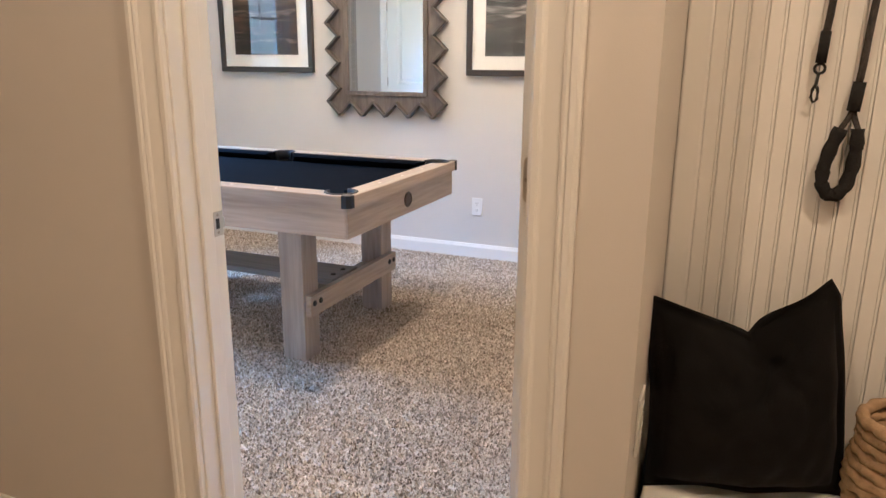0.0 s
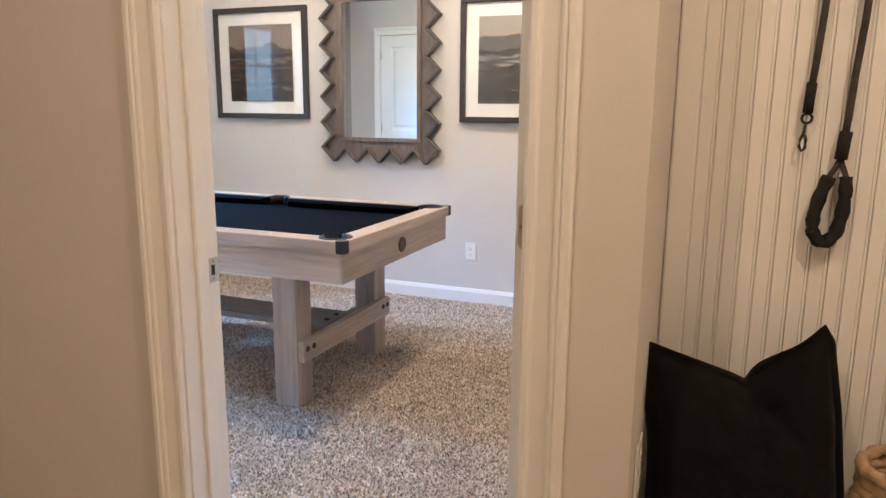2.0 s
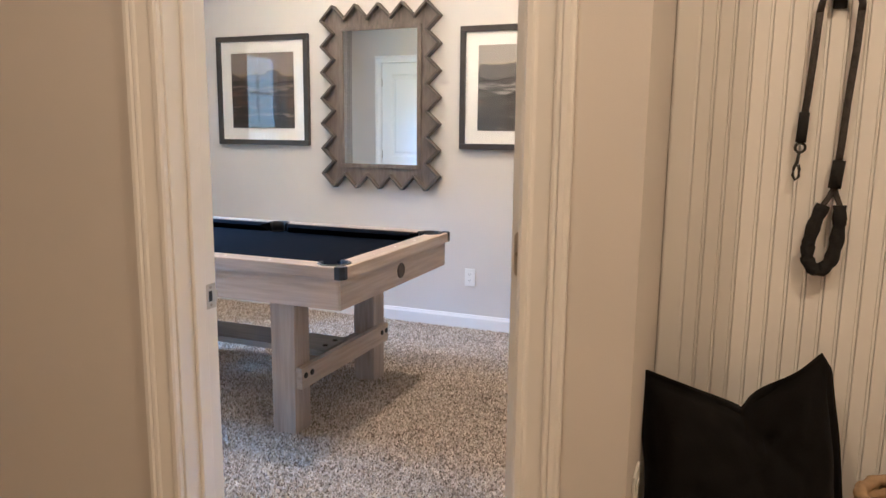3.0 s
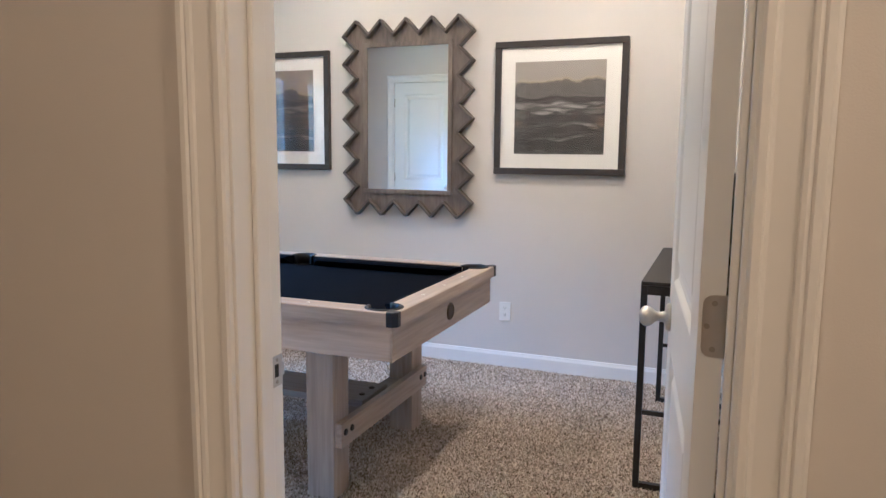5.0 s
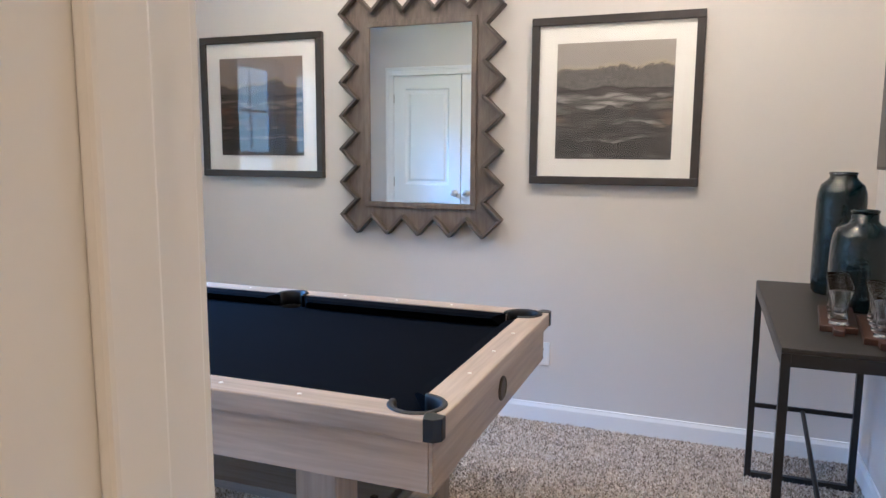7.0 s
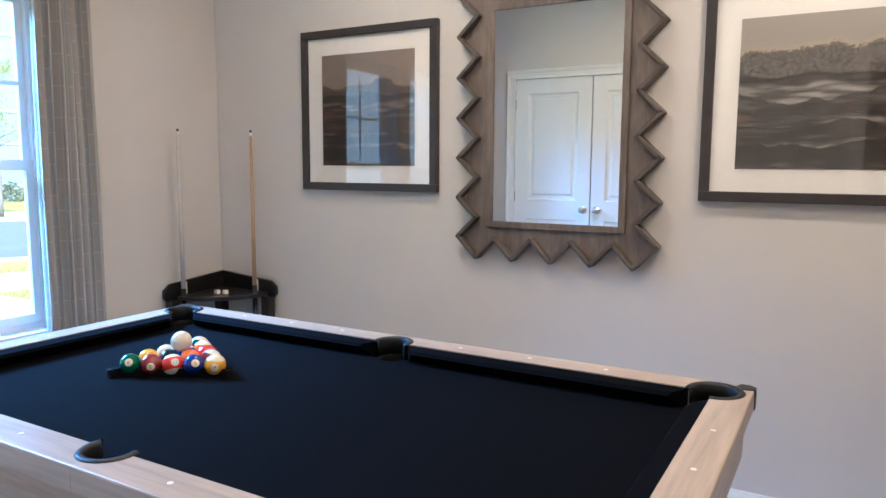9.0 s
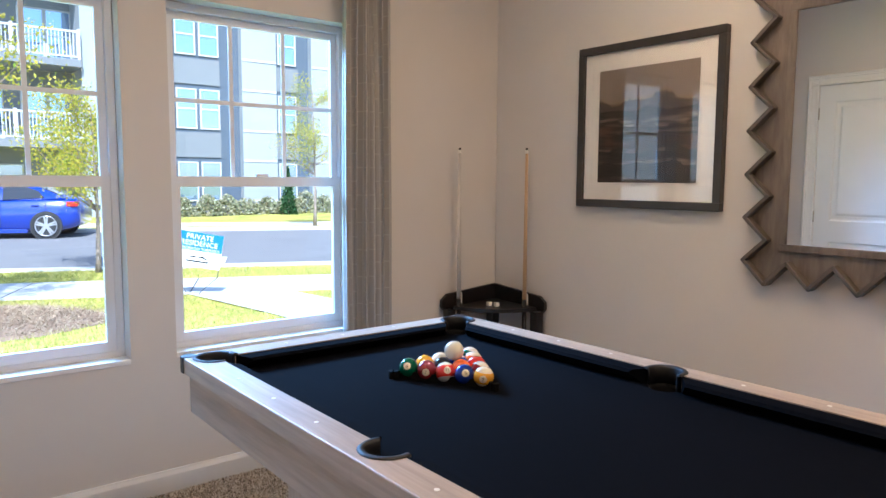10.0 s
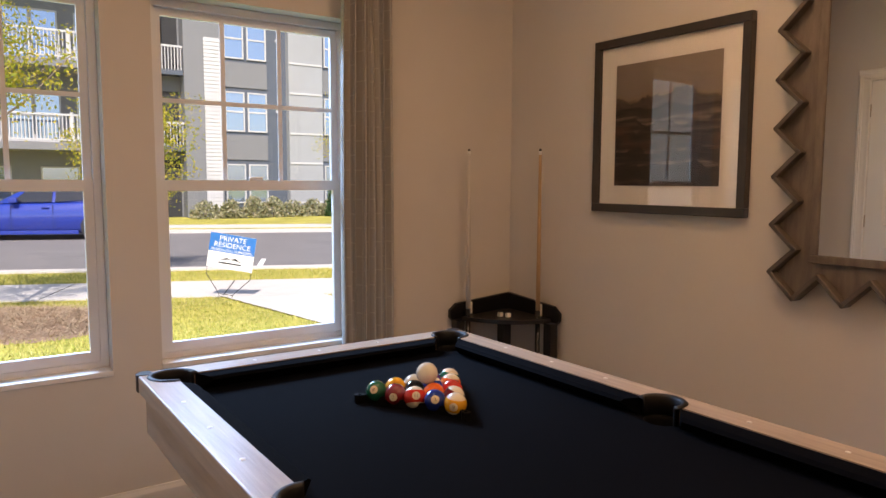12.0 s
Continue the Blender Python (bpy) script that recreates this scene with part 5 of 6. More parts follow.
def blades(name, area, n, hgt, cols, seed, label, kind="stuff", width=0.006, lie=0.0):
    """Many small upright or lying blades as one mesh."""
    rng = np.random.default_rng(seed)
    P = np.array([area(rng) for _ in range(n)])
    a = rng.uniform(0, 2 * math.pi, n)
    h = hgt * rng.uniform(0.5, 1.2, n)
    lean = rng.normal(0, 0.35 + lie, (n, 2)) * h[:, None]
    dx, dy = np.cos(a) * width, np.sin(a) * width
    v0 = P + np.stack([-dx, -dy, 0 * dx], 1)
    v1 = P + np.stack([dx, dy, 0 * dx], 1)
    v2 = P + np.stack([lean[:, 0], lean[:, 1], h * (1 - 0.6 * lie)], 1)
    V = np.stack([v0, v1, v2], 1).reshape(-1, 3)
    me = bpy.data.meshes.new(name)
    me.from_pydata(V.tolist(), [], np.arange(3 * n).reshape(-1, 3).tolist())
    me.materials.append(cols)
    return tagged(new(name, me), label, name, kind=kind)


def island_material(name, cols, rough=0.8, translucent=0.0):
    m = bpy.data.materials.new(name)
    m.use_nodes = True
    nt = m.node_tree
    b = nt.nodes["Principled BSDF"]
    b.inputs["Roughness"].default_value = rough
    b.inputs["Specular IOR Level"].default_value = 0.2
    geo = nt.nodes.new("ShaderNodeNewGeometry")
    ramp = nt.nodes.new("ShaderNodeValToRGB")
    els = ramp.color_ramp.elements
    els[0].color, els[1].color = (*cols[0], 1), (*cols[-1], 1)
    for k, c in enumerate(cols[1:-1]):
        els.new((k + 1) / (len(cols) - 1)).color = (*c, 1)
    nt.links.new(geo.outputs["Random Per Island"], ramp.inputs[0])
    nt.links.new(ramp.outputs[0], b.inputs["Base Color"])
    if translucent:
        tl, mx = nt.nodes.new("ShaderNodeBsdfTranslucent"), nt.nodes.new("ShaderNodeMixShader")
        mx.inputs[0].default_value = translucent
        nt.links.new(ramp.outputs[0], tl.inputs[0])
        nt.links.new(b.outputs[0], mx.inputs[1])
        nt.links.new(tl.outputs[0], mx.inputs[2])
        nt.links.new(mx.outputs[0], nt.nodes["Material Output"].inputs[0])
    return m


M["blade"] = island_material("grass_blades", [(0.16, 0.19, 0.03), (0.36, 0.35, 0.07), (0.50, 0.43, 0.15), (0.24, 0.28, 0.045)])
M["needle"] = island_material("straw_needles", [(0.13, 0.085, 0.055), (0.30, 0.21, 0.14), (0.46, 0.37, 0.25), (0.22, 0.145, 0.09)])
M["leaf"] = island_material("autumn_leaves", [(0.20, 0.27, 0.03), (0.44, 0.42, 0.05), (0.58, 0.46, 0.07), (0.30, 0.36, 0.04)], 0.6, 0.5)
M["shrub"] = island_material("shrub_leaves", [(0.16, 0.18, 0.09), (0.30, 0.30, 0.17), (0.46, 0.42, 0.28)], 0.7, 0.3)
M["conifer"] = island_material("conifer_leaves", [(0.02, 0.06, 0.02), (0.05, 0.10, 0.03)], 0.7, 0.2)


def lawn_spot(rng):
    while True:
        d, s = rng.uniform(5.6, 9.88), rng.uniform(-6.5, 3.6)
        if not (-1.15 + 0.636 * (9.95 - d) < s < 0.2 + 0.646 * (9.95 - d)):
            return tuple(st(d, s))


def verge_spot(rng):
    return tuple(st(rng.uniform(11.45, 12.85), rng.uniform(-9, 5)))


blades("lawn_grass", lawn_spot, 42000, 0.035, M["blade"], 5, "short sunlit lawn grass")
blades("verge_grass", verge_spot, 15000, 0.04, M["blade"], 6, "short sunlit verge grass")
BED_AT = (8.3, -3.25)


def straw_spot(rng):
    r, a = math.sqrt(rng.uniform(0, 1)), rng.uniform(0, 2 * math.pi)
    d, s = BED_AT[0] + 0.95 * r * math.sin(a), BED_AT[1] + 1.45 * r * math.cos(a)
    return tuple(st(d, s, 0.10 * (1 - r * r) + 0.01))


bm = bmesh.new()
rings = []
for k in range(7):
    r = k / 6
    rings.append([bm.verts.new(st(BED_AT[0] + 1.0 * r * math.sin(a) * (1 + 0.06 * math.sin(5 * a)), BED_AT[1] + 1.5 * r * math.cos(a) * (1 + 0.05 * math.sin(4 * a + 1)), 0.10 * (1 - r * r) + 0.004)) for a in np.linspace(0, 2 * math.pi, 40, endpoint=False)] if k else [bm.verts.new(st(*BED_AT, 0.104))])
for k in range(40):
    bm.faces.new((rings[0][0], rings[1][k], rings[1][(k + 1) % 40]))
    for a, c in zip(rings[1:], rings[2:]):
        bm.faces.new((a[k], c[k], c[(k + 1) % 40], a[(k + 1) % 40]))
setting("ground_bed", bm, "straw", "mound of brown pine straw round a tree", "mulch bed")
blades("pine_straw", straw_spot, 9000, 0.10, M["needle"], 7, "loose brown pine straw", width=0.004, lie=0.75)


def tree(d, s, h, trunk_r, crown_r, crown_z, leaves, seed, label, lean=(0, 0)):
    """Tapered trunk, forking limbs and a loose crown of small leaves."""
    rng = random.Random(seed)
    base = st(d, s)
    t = thing("street_tree", base, label, "tree", "street trees")
    top = Vector((lean[0], lean[1], h))
    trunk = [Vector((0.03 * math.sin(3 * u + seed), 0.03 * math.cos(2.3 * u), 0)) * min(1, u * 3) + top * u for u in np.linspace(0, 1, 9)]
    part("trunk", tube(bmesh.new(), trunk, trunk_r, 9, [trunk_r * (1.0 - 0.8 * u) * (1 + 0.25 * max(0, 0.08 - u) / 0.08) for u in np.linspace(0, 1, 9)]), "bark", t, smooth=True)
    tips = []
    for k in range(26):
        u = rng.uniform(0.36, 0.97)
        p = top * u
        a = rng.uniform(0, 2 * math.pi)
        ln = crown_r * (0.55 + 0.5 * rng.random()) * (1.15 - 0.6 * max(0, (u - 0.5) / 0.5))
        e = p + Vector((math.cos(a) * ln, math.sin(a) * ln, ln * rng.uniform(0.5, 1.0)))
        m = p.lerp(e, 0.5) + Vector((0, 0, -0.06 * ln))
        r0 = trunk_r * 0.42 * (1.05 - u)+0.006
        part("limb", tube(bmesh.new(), [p, m, e], r0, 6, [r0, r0 * 0.6, r0 * 0.18]), "bark", t, smooth=True)
        tips += [p.lerp(e, f) for f in (0.45, 0.65, 0.85, 1.0)] + [m]
        for j in range(2):
            b = m.lerp(e, rng.uniform(0.1, 0.6))
            q = b + Vector((rng.uniform(-1, 1), rng.uniform(-1, 1), rng.uniform(0.1, 0.8))) * ln * 0.45
            tips += [b.lerp(q, 0.6), q]
    nrg = np.random.default_rng(seed)
    T = np.array([tuple(p) for p in tips])
    n = leaves
    C = T[nrg.integers(0, len(T), n)] + nrg.normal(0, 0.15, (n, 3)) * crown_r * 0.75
    A = nrg.normal(0, 1, (n, 3))
    A /= np.linalg.norm(A, axis=1)[:, None]
    B = np.cross(A, nrg.normal(0, 1, (n, 3)))
    B /= np.linalg.norm(B, axis=1)[:, None]
    sz = nrg.uniform(0.018, 0.036, n)[:, None]
    V = np.stack([C - A * sz, C + B * sz * 0.5, C + A * sz, C - B * sz * 0.5], 1).reshape(-1, 3)
    me = bpy.data.meshes.new("crown")
    me.from_pydata(V.tolist(), [], np.arange(4 * n).reshape(-1, 4).tolist())
    me.materials.append(M["leaf"])
    ob = new("crown", me)
    ob.parent = t
    tagged(ob, "yellow-green autumn leaves")
    return t


tree(8.4, -3.42, 4.6, 0.046, 1.3, 2.6, 13000, 11, "young street tree with yellow-green leaves in a straw bed", (-0.35, -0.25))
tree(12.55, -2.75, 2.75, 0.04, 1.05, 2.0, 9000, 12, "young street tree with yellow-green leaves on the verge")
# unseen tree, added to give the left picture's glass some green to reflect
tree(12.4, -13.5, 4.4, 0.05, 1.5, 2.6, 7000, 17, "young street tree with yellow-green leaves on the verge")
tree(23.6, 1.6, 4.6, 0.055, 1.1, 2.8, 6500, 14, "slender street tree across the road")


def yard_sign():
    """Corrugated sign on a bent wire stake, a little askew."""
    p = st(9.75, -1.05)
    t = thing("yard_sign", p, "blue and white yard sign on a wire stake", "yard sign")
    t.rotation_euler = (0, radians(0), radians(90 - PSI - 8))
    tilt = Matrix.Rotation(radians(9.5), 4, "Y")
    def flat(name, a, c, mat, y, parent, lab=""):
        bm = box(bmesh.new(), (a[0], y - 0.002, a[1]), (c[0], y, c[1]))
        bmesh.ops.transform(bm, matrix=tilt, verts=bm.verts)
        return part(name, bm, mat, parent, lab)
    board = flat("board", (-0.30, 0.40), (0.30, 0.86), "plate", 0, t, "blue and white sign board")
    flat("blue_field", (-0.299, 0.615), (0.299, 0.859), M["signblue"], -0.0025, board)
    for body, z, size in (("PRIVATE", 0.795, 0.095), ("RESIDENCE", 0.71, 0.095), ("(RESIDENTIAL PURPOSES)", 0.64, 0.048)):
        cu = bpy.data.curves.new("lettering", "FONT")
        cu.body, cu.size, cu.align_x, cu.align_y = body, size, "CENTER", "CENTER"
        tmp = bpy.data.objects.new("lettering", cu)
        scene.collection.objects.link(tmp)
        me = bpy.data.meshes.new_from_object(tmp.evaluated_get(bpy.context.evaluated_depsgraph_get()))
        bpy.data.objects.remove(tmp)
        for v in me.vertices:
            v.co = tilt @ Vector((v.co.x, -0.0055, v.co.y + z))
        me.materials.append(M["plate"])
        ob = new("lettering", me)
        ob.parent = board
    bm = prism(bmesh.new(), [(-0.15, 0.50), (-0.05, 0.55), (0.0, 0.53), (0.06, 0.555), (0.16, 0.50), (0.05, 0.525), (-0.04, 0.525)], 1, -0.0045, -0.003)
    bmesh.ops.transform(bm, matrix=tilt, verts=bm.verts)
    part("emblem", bm, "slot", board)
    flat("emblem_bar", (-0.15, 0.465), (0.15, 0.485), "slot", -0.0025, board)
    w = [tilt @ Vector(q) for q in ((-0.29, 0.003, 0.62), (-0.29, 0.003, 0.30), (-0.09, 0.003, 0.06), (-0.09, 0.003, -0.05))]
    part("wire", tube(bmesh.new(), w, 0.005, 6), "black_metal", t)
    w = [tilt @ Vector(q) for q in ((0.29, 0.003, 0.62), (0.29, 0.003, 0.30), (0.09, 0.003, 0.06), (0.09, 0.003, -0.05))]
    part("wire", tube(bmesh.new(), w, 0.005, 6), "black_metal", t)
    part("wire", tube(bmesh.new(), [tilt @ Vector((-0.09, 0.003, 0.06)), tilt @ Vector((0.09, 0.003, 0.06))], 0.005, 6), "black_metal", t)
    return t


M["signblue"] = material("sign_blue", (0.015, 0.14, 0.42), 0.5)
yard_sign()

M["carblue"] = material("car_paint_blue", (0.010, 0.032, 0.27), 0.22, coat=1.0, vary=0.05, scale=3)
M["tyre"] = material("tyre_rubber", (0.015, 0.015, 0.016), 0.8, vary=0.1, scale=40)
M["alloy"] = material("alloy_rim", (0.55, 0.55, 0.57), 0.3, 0.9)
M["tint"] = material("tinted_glass", (0.012, 0.016, 0.022), 0.05, coat=0.5)
M["redlens"] = material("red_lens", (0.45, 0.01, 0.01), 0.15, coat=0.5)
M["clearlens"] = material("clear_lens", (0.5, 0.5, 0.5), 0.15, coat=0.5)


def car():
    """Sedan: a shaped hull of cross-sections, greenhouse, doors, lamps and wheels; nose towards -x."""
    t = thing("parked_car", st(20.85, -6.86), "parked blue four-door sedan with alloy wheels", "car")
    t.rotation_euler = (0, 0, radians(90 - PSI))
    L, W = 4.88, 1.86
    # (x, half width, floor, belt height)
    secs = [(-2.44, 0.60, 0.36, 0.62), (-2.38, 0.76, 0.26, 0.72), (-2.15, 0.87, 0.20, 0.80), (-1.6, 0.92, 0.18, 0.88), (-1.0, 0.93, 0.18, 0.95), (-0.5, 0.93, 0.18, 0.97), (0.4, 0.93, 0.18, 0.985), (1.2, 0.93, 0.18, 1.01), (1.68, 0.91, 0.20, 1.02), (1.95, 0.86, 0.26, 1.02), (2.12, 0.78, 0.34, 0.97), (2.16, 0.68, 0.42, 0.88)]
    bm = bmesh.new()
    rings = []
    for x, w, f, b in secs:
        ring = [(x, -w * 0.86, f), (x, -w * 0.98, f + 0.12), (x, -w, f + (b - f) * 0.55), (x, -w * 0.965, b - 0.06), (x, -w * 0.86, b), (x, 0, b + 0.035), (x, w * 0.86, b), (x, w * 0.965, b - 0.06), (x, w, f + (b - f) * 0.55), (x, w * 0.98, f + 0.12), (x, w * 0.86, f)]
        rings.append([bm.verts.new(p) for p in ring])
    for a, c in zip(rings, rings[1:]):
        for k in range(11):
            bm.faces.new((a[k], c[k], c[(k + 1) % 11], a[(k + 1) % 11]))
    bm.faces.new(rings[0])
    bm.faces.new(rings[-1][::-1])
    part("body", bm, "carblue", t, "glossy blue bodywork", smooth=True)
    gh = [(-1.05, 0.80, 0.955, 0.97), (-0.55, 0.74, 0.97, 1.24), (-0.15, 0.68, 0.98, 1.41), (0.35, 0.66, 0.985, 1.455), (0.85, 0.66, 1.0, 1.42), (1.25, 0.69, 1.01, 1.31), (1.6, 0.74, 1.02, 1.15), (1.85, 0.78, 1.02, 1.045)]
    bm = bmesh.new()
    rings = []
    for x, w, b, z in gh:
        wb = 0.83
        rings.append([bm.verts.new(p) for p in ((x, -wb, b), (x, -w, z - 0.03), (x, -w * 0.85, z), (x, w * 0.85, z), (x, w, z - 0.03), (x, wb, b))])
    for a, c in zip(rings, rings[1:]):
        for k in range(5):
            bm.faces.new((a[k], c[k], c[k + 1], a[k + 1]))
    bm.faces.new(rings[0])
    bm.faces.new(rings[-1][::-1])
    part("cabin", bm, "carblue", t, smooth=True)
    for side in (-1, 1):
        for pts in ([(-0.62, 0.99), (0.34, 1.0), (0.34, 1.395), (-0.02, 1.385), (-0.30, 1.28)], [(0.42, 1.0), (1.38, 1.05), (1.22, 1.225), (0.88, 1.345), (0.42, 1.395)]):
            bm = bmesh.new()
            vs = []
            for x, z in pts:
                f = (z - 0.99) / 0.43
                y = side * (0.838 + (0.668 - 0.838) * f + 0.016)
                vs.append(bm.verts.new((x, y, z)))
            bm.faces.new(vs)
            ex = bmesh.ops.extrude_face_region(bm, geom=list(bm.faces))
            for v in [g for g in ex["geom"] if isinstance(g, bmesh.types.BMVert)]:
                v.co.y -= side * 0.03
            part("side_window", bm, "tint", t, "dark tinted glass")
        for x in (-0.62, 0.38, 1.42):
            part("door_gap", blk((x - 0.005, side * 0.926, 0.30), (x + 0.005, side * 0.934, 0.94)), "slot", t)
        for x in (0.20, 1.18):
            part("door_handle", blk((x - 0.09, side * 0.915, 0.845), (x + 0.09, side * 0.945, 0.872), 0.006), "carblue", t)
        part("door_mirror", blk((-0.62, side * 0.90, 0.98), (-0.42, side * 1.06, 1.12), 0.03), "carblue", t)
        part("sill", blk((-0.95, side * 0.90, 0.16), (0.98, side * 0.945, 0.26), 0.01), "carblue", t)
        part("tail_light", blk((1.88, side * 0.60, 0.82), (2.15, side * 0.865, 0.95), 0.02), "redlens", t, "red tail light")
        part("headlight", blk((-2.38, side * 0.50, 0.64), (-2.10, side * 0.85, 0.74), 0.02), "clearlens", t, "clear headlight")
        for x in (-1.42, 1.41):
            m = Matrix.Translation((x, side * 0.80, 0.335)) @ Matrix.Rotation(radians(-90 * side), 4, "X")
            part("wheel_arch", lathe(bmesh.new(), [(0.375, 0.10), (0.375, 0.134)], 28, m), "slot", t)
            wh = part("wheel", lathe(bmesh.new(), [(0.22, -0.10), (0.30, -0.11), (0.332, -0.08), (0.335, 0.08), (0.325, 0.135), (0.265, 0.145), (0.255, 0.11)], 32, m), "tyre", t, "black tyre", smooth=True)
            part("rim", lathe(bmesh.new(), [(0.262, 0.11), (0.262, 0.142), (0.242, 0.142), (0.238, 0.10)], 32, m), "alloy", wh, smooth=True)
            for k in range(5):
                bm = bmesh.new()
                prism(bm, [(-0.035, 0.03), (0.035, 0.03), (0.055, 0.245), (0.012, 0.248), (0.0, 0.12), (-0.012, 0.248), (-0.055, 0.245)], 2, 0.11, 0.135)
                bmesh.ops.transform(bm, matrix=m @ Matrix.Rotation(radians(72 * k), 4, "Z"), verts=bm.verts)
                part("spoke", bm, "alloy", wh)
            part("hub", lathe(bmesh.new(), [(0.05, 0.10), (0.05, 0.138), (0.001, 0.142)], 18, m), "alloy", wh)
    part("windscreen", prism(bmesh.new(), [(-0.96, 1.0), (-0.20, 1.405), (-0.215, 1.415), (-0.98, 1.012)], 1, -0.66, 0.66), "tint", t)
    part("rear_screen", prism(bmesh.new(), [(0.98, 1.41), (1.72, 1.105), (1.725, 1.117), (0.99, 1.422)], 1, -0.62, 0.62), "tint", t)
    return t


car()


# apartment building across the street
M["clad_dark"] = material("slate_panel", (0.075, 0.095, 0.125), 0.7, vary=0.08, scale=2)
M["clad_mid"] = material("grey_panel", (0.17, 0.18, 0.19), 0.7, vary=0.08, scale=2)
M["clad_light"] = material("pale_panel", (0.29, 0.31, 0.325), 0.7, vary=0.06, scale=2)
M["clad_white"] = material("white_siding", (0.46, 0.47, 0.475), 0.7, vary=0.06, scale=2)
# blue half-metal base puts the bright sky reflection into the pane colour
M["bwin"] = material("far_window_glass", (0.32, 0.42, 0.56), 0.04, 0.75, coat=0.4)
# near-black tone that paints the shade of the facade's deep openings
M["shade_in"] = material("painted_shade", (0.03, 0.032, 0.035), 0.9)
FX = EYE_XY.x - 31.0
FY = EYE_XY.y


def building():
    t = thing("apartment_building", (FX, FY, GROUND), "three-storey grey apartment building with white-framed windows", "building", "")
    S = 3.13
    top = 9.9

    def wall(name, s0, s1, z0, z1, out, mat, lab=""):
        return part(name, blk((-2.0, s0, z0), (out, s1, z1)), mat, t, lab)
    # bays: side to side, how far each stands out, cladding
    # extended unseen to -64, white to brighten the reflection in the left picture's glass
    wall("wall", -64, -3.2, 0, top, 0.0, "clad_white")
    wall("wall", 8.2, 9.78, 0, top, 0.25, "clad_mid")
    wall("wall", 9.78, 12.75, 0, top, 0.0, "clad_dark", "slate blue panelled bay")
    wall("wall", 12.75, 14.4, 0, top - 0.2, 0.35, "clad_light", "pale grey panelled bay")
    wall("wall", 14.4, 16.2, 0, top, 0.0, "clad_dark")
    wall("wall", 16.2, 18.2, 0, top - 0.2, 0.35, "clad_light")
    wall("wall", 18.2, 30, 0, top, 0.0, "clad_mid")
    wall("wall", -3.2, 8.2, 0, top, -1.6, "clad_mid", "grey wall behind the balconies")
    wall("pier", 6.3, 7.3, 0, top, 0.1, "clad_light")
    wall("pier", 7.3, 8.2, 0, top, -0.4, "clad_mid")
    part("roof", blk((-9, -64.3, top), (0.75, 30.3, top + 0.25)), "clad_dark", t, "flat roof with a projecting edge")

    def win(s, z, w, h, out, parent=t):
        f = 0.06
        bm = bmesh.new()
        for a, c in (((s, z), (s + f, z + h)), ((s + w - f, z), (s + w, z + h)), ((s + f, z), (s + w - f, z + f)), ((s + f, z + h - f), (s + w - f, z + h)), ((s + f, z + h * 0.5 - 0.035), (s + w - f, z + h * 0.5 + 0.035))):
            box(bm, (out + 0.002, a[0], a[1]), (out + 0.06, c[0], c[1]))
        wn_ = part("window", bm, "clad_white", parent, "white-framed sash window")
        for k in (0, 1):
            z0 = z + f + k * (h * 0.5 + 0.035 - f)
            z1 = z + h * 0.5 - 0.035 if k == 0 else z + h - f
            part("pane", blk((out + 0.003, s + f, z0), (out + 0.025, s + w - f, z1)), "bwin", wn_)
        return wn_
    for k in range(3):
        z = 0.57 + k * S
        for s in (9.93, 10.95):
            win(s, z, 0.88, 1.72, 0.0)
        win(14.62, z, 0.92, 1.72, 0.0)
        win(18.6, z, 0.9, 1.72, 0.0)
        win(19.7, z, 0.9, 1.72, 0.0)
        win(-6.0, z, 0.9, 1.72, 0.0)
        win(-4.9, z, 0.9, 1.72, 0.0)
        if k:
            part("spandrel", blk((0.002, 9.84, z - 1.22), (0.05, 11.85, z - 0.14)), "clad_mid", t, "grey spandrel panel")
            part("spandrel", blk((0.002, 14.55, z - 1.22), (0.05, 15.65, z - 0.14)), "clad_mid", t)
        for zz in (z - 0.05, z + 1.75):
            part("panel_trim", blk((0.352, 12.78, zz), (0.38, 14.37, zz + 0.09)), "clad_white", t)
            part("panel_trim", blk((0.352, 16.23, zz), (0.38, 18.17, zz + 0.09)), "clad_white", t)
        part("wall_lamp", blk((0.002, 12.25, z + 0.9), (0.10, 12.37, z + 1.02), 0.01), "clad_white", t)
    # lap siding strip
    for k in range(46):
        z = 0.2 + k * 0.16
        bm = bmesh.new()
        prism(bm, [(0.252, z), (0.285, z), (0.262, z + 0.165), (0.252, z + 0.165)], 1, 9.02, 9.70)
        part("siding_board", bm, "clad_white", t)
    # balconies
    for k in (1, 2):
        z = k * S - 0.15
        b = part("balcony", blk((-1.6, -3.1, z - 0.28), (0.35, 6.28, z), 0.01), "clad_mid", t, "balcony with white railing")
        part("balcony_rail", blk((0.25, -3.05, z + 1.02), (0.32, 6.25, z + 1.10)), "clad_white", b)
        part("balcony_rail", blk((0.25, -3.05, z + 0.08), (0.32, 6.25, z + 0.14)), "clad_white", b)
        bm = bmesh.new()
        s = -3.0
        while s < 6.25:
            box(bm, (0.27, s, z + 0.1401), (0.30, s + 0.035, z + 1.0199))
            s += 0.125
        part("balusters", bm, "clad_white", b)
        for s in (-3.05, 1.5, 3.9, 6.15):
            part("balcony_post", blk((0.235, s, z), (0.335, s + 0.1, z + 1.16)), "clad_white", b)
        for s in (-2.2, 1.9, 4.4):
            win(s, z + 0.1, 0.95, 2.05, -1.6)
            win(s + 0.97, z + 0.1, 0.95, 2.05, -1.6)
    for s in (-2.0, 0.6, 3.0):
        win(s, 0.75, 1.4, 1.35, -1.6)
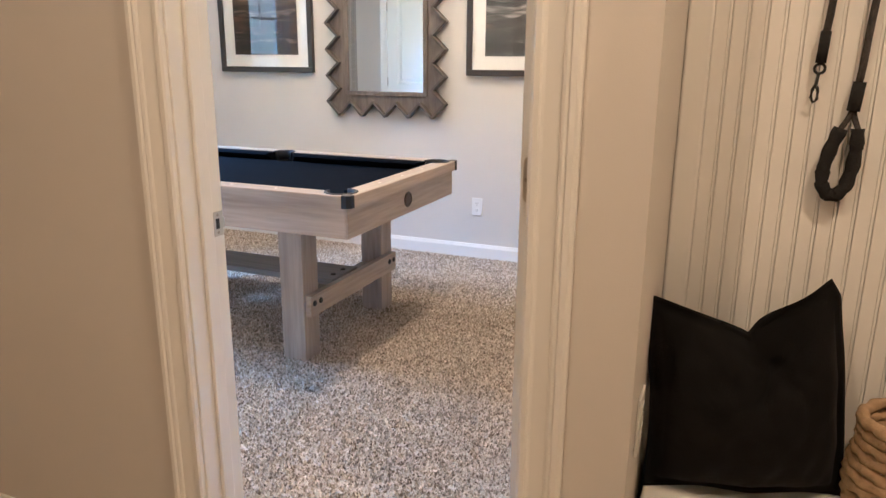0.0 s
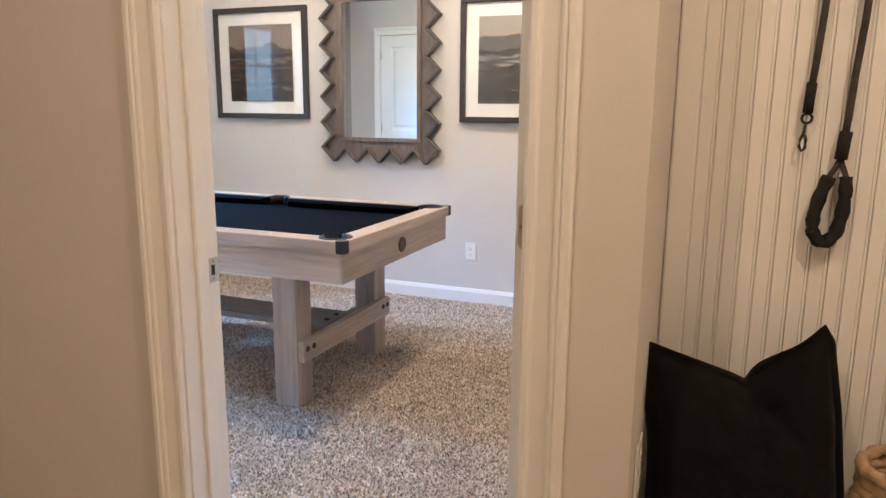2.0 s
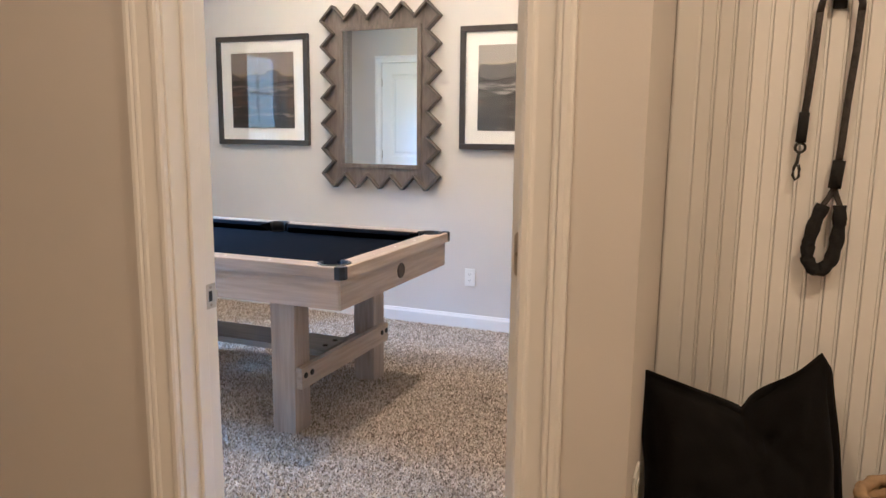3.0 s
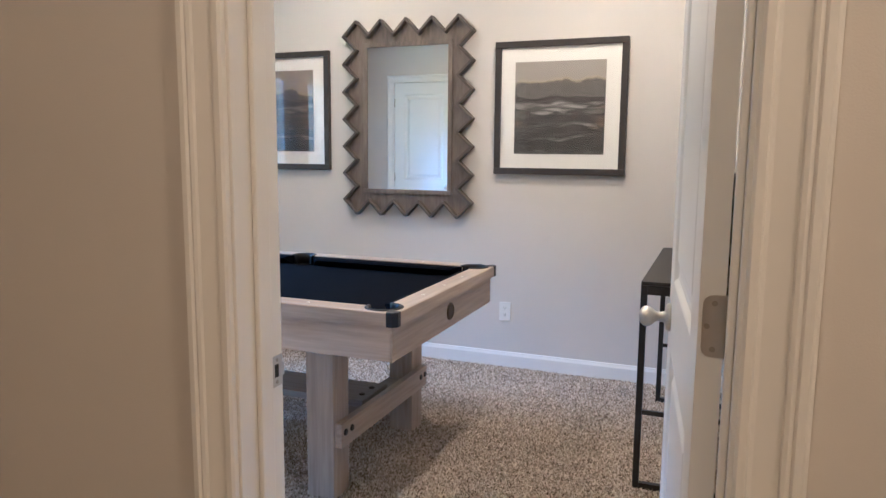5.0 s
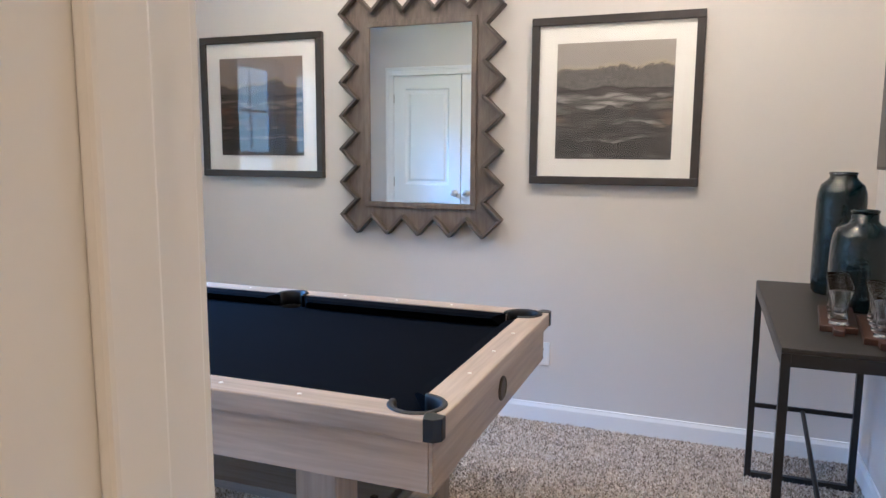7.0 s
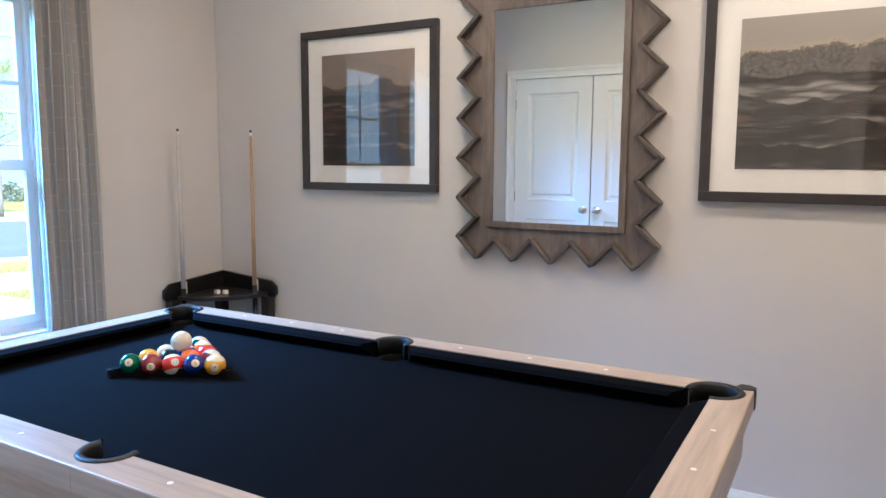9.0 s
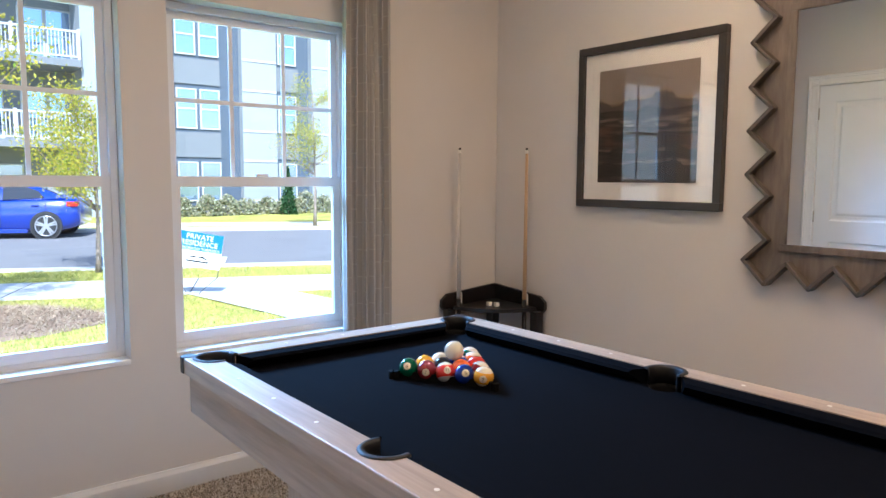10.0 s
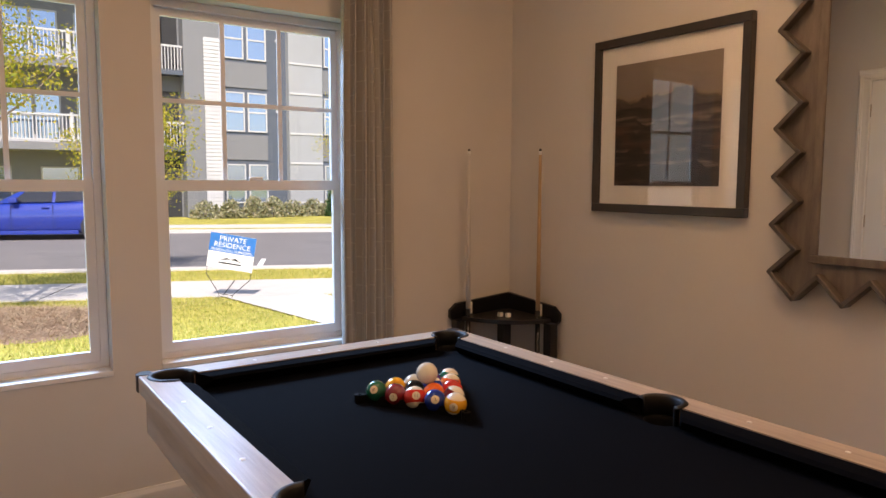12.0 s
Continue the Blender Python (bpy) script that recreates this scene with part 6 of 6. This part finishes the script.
    # small balconies beside the pier
    for k in (1, 2):
        z = k * S - 0.15
        b = part("balcony", blk((-0.4, 7.32, z - 0.2), (0.2, 8.18, z)), "clad_dark", t)
        # dark sheet on the wall stands in for shade behind the railing
        part("recess_shade", blk((-0.398, 7.4, z + 0.02), (-0.38, 8.12, z + 2.3)), "shade_in", b)
        part("balcony_rail", blk((0.12, 7.32, z + 0.92), (0.18, 8.18, z + 1.0)), "clad_white", b)
        bm = bmesh.new()
        s = 7.35
        while s < 8.15:
            box(bm, (0.135, s, z + 0.002), (0.165, s + 0.035, z + 0.919))
            s += 0.125
        part("balusters", bm, "clad_white", b)
    # dark sheet in place of the shade at the ground-floor entry
    part("entry_shade", blk((-0.398, 7.4, 0.02), (-0.37, 8.12, 2.5)), "shade_in", t)
    return t


building()


def shrub(d, s, r, h, seed, mat="shrub", label="low sunlit shrub at the building", name="shrub", n=700):
    base = st(d, s)
    nrg = np.random.default_rng(seed)
    P = nrg.normal(0, 1, (n, 3))
    P /= np.linalg.norm(P, axis=1)[:, None]
    P *= (nrg.uniform(0.35, 1, n) ** 0.5)[:, None]
    if mat == "conifer":
        zz = nrg.uniform(0, 1, n) ** 1.3
        P = np.stack([P[:, 0] * r * (1 - zz) * 1.0, P[:, 1] * r * (1 - zz), zz * h], 1)
    else:
        P = np.stack([P[:, 0] * r, P[:, 1] * r, np.abs(P[:, 2]) * h], 1)
    A = nrg.normal(0, 1, (n, 3))
    A /= np.linalg.norm(A, axis=1)[:, None]
    B = np.cross(A, nrg.normal(0, 1, (n, 3)))
    B /= np.linalg.norm(B, axis=1)[:, None]
    sz = nrg.uniform(0.05, 0.10, n)[:, None]
    V = np.stack([P - A * sz, P + B * sz * 0.5, P + A * sz, P - B * sz * 0.5], 1).reshape(-1, 3)
    t = thing(name, base, label, "shrub", "foundation shrubs")
    me = bpy.data.meshes.new("foliage")
    me.from_pydata(V.tolist(), [], np.arange(4 * n).reshape(-1, 4).tolist())
    me.materials.append(M[mat])
    ob = new("foliage", me)
    ob.parent = t
    part("stem", tube(bmesh.new(), [(0, 0, -0.02), (0, 0, h * 0.7)], 0.03, 6), "bark", t)
    return t


def at_building(s, out=1.2):
    """Street coordinates of a spot in front of the facade."""
    p = Vector((FX + out, FY + s, 0)) - EYE_XY
    return p.dot(NRM), p.dot(LAT)


rs = random.Random(8)
for k in range(11):
    s = 8.6 + k * 0.95
    shrub(*at_building(s, 1.6 + rs.uniform(-0.3, 0.3)), rs.uniform(0.5, 0.7), rs.uniform(0.7, 1.1), 40 + k)
for s in (-2.5, -1.2, 0.4):
    shrub(*at_building(s, 1.8), 0.7, 0.9, 60 + int(s * 3))
shrub(*at_building(14.0, 2.2), 0.45, 2.1, 70, "conifer", "small dark green conical evergreen", "conical_evergreen", 1200)

# ---------------- carpet pile ----------------
def carpet_tufts():
    """Short cut-pile tufts over the carpet that the camera walks past."""
    rng = np.random.default_rng(21)
    n = 220000
    x = rng.uniform(WALL_W + 0.02, 0.03, n)
    y = rng.uniform(2.25, 5.32, n)
    a = rng.uniform(0, 2 * math.pi, n)
    w = rng.uniform(0.003, 0.0056, n)
    h = rng.uniform(0.005, 0.012, n)
    P = np.stack([x, y, np.zeros(n)], 1)
    dx = np.stack([np.cos(a) * w, np.sin(a) * w, np.zeros(n)], 1)
    dy = np.stack([-np.sin(a) * w, np.cos(a) * w, np.zeros(n)], 1)
    tip = P + np.stack([rng.normal(0, 0.004, n), rng.normal(0, 0.004, n), h], 1)
    V = np.stack([P - dx - dy * 0.6, P + dx - dy * 0.6, P + dy, tip], 1).reshape(-1, 3)
    i = np.arange(n)[:, None] * 4
    F = np.concatenate([i + np.array([[0, 1, 3]]), i + np.array([[1, 2, 3]]), i + np.array([[2, 0, 3]])], 0)
    me = bpy.data.meshes.new("carpet_pile")
    me.from_pydata(V.tolist(), [], F.tolist())
    me.materials.append(M["pile"])
    return tagged(new("carpet_pile", me), "short speckled cut pile of the carpet", "carpet pile", kind="stuff")


M["pile"] = island_material("carpet_fibres", [(0.15, 0.115, 0.085), (0.38, 0.315, 0.245), (0.58, 0.50, 0.40), (0.74, 0.66, 0.55)], 0.95)
carpet_tufts()
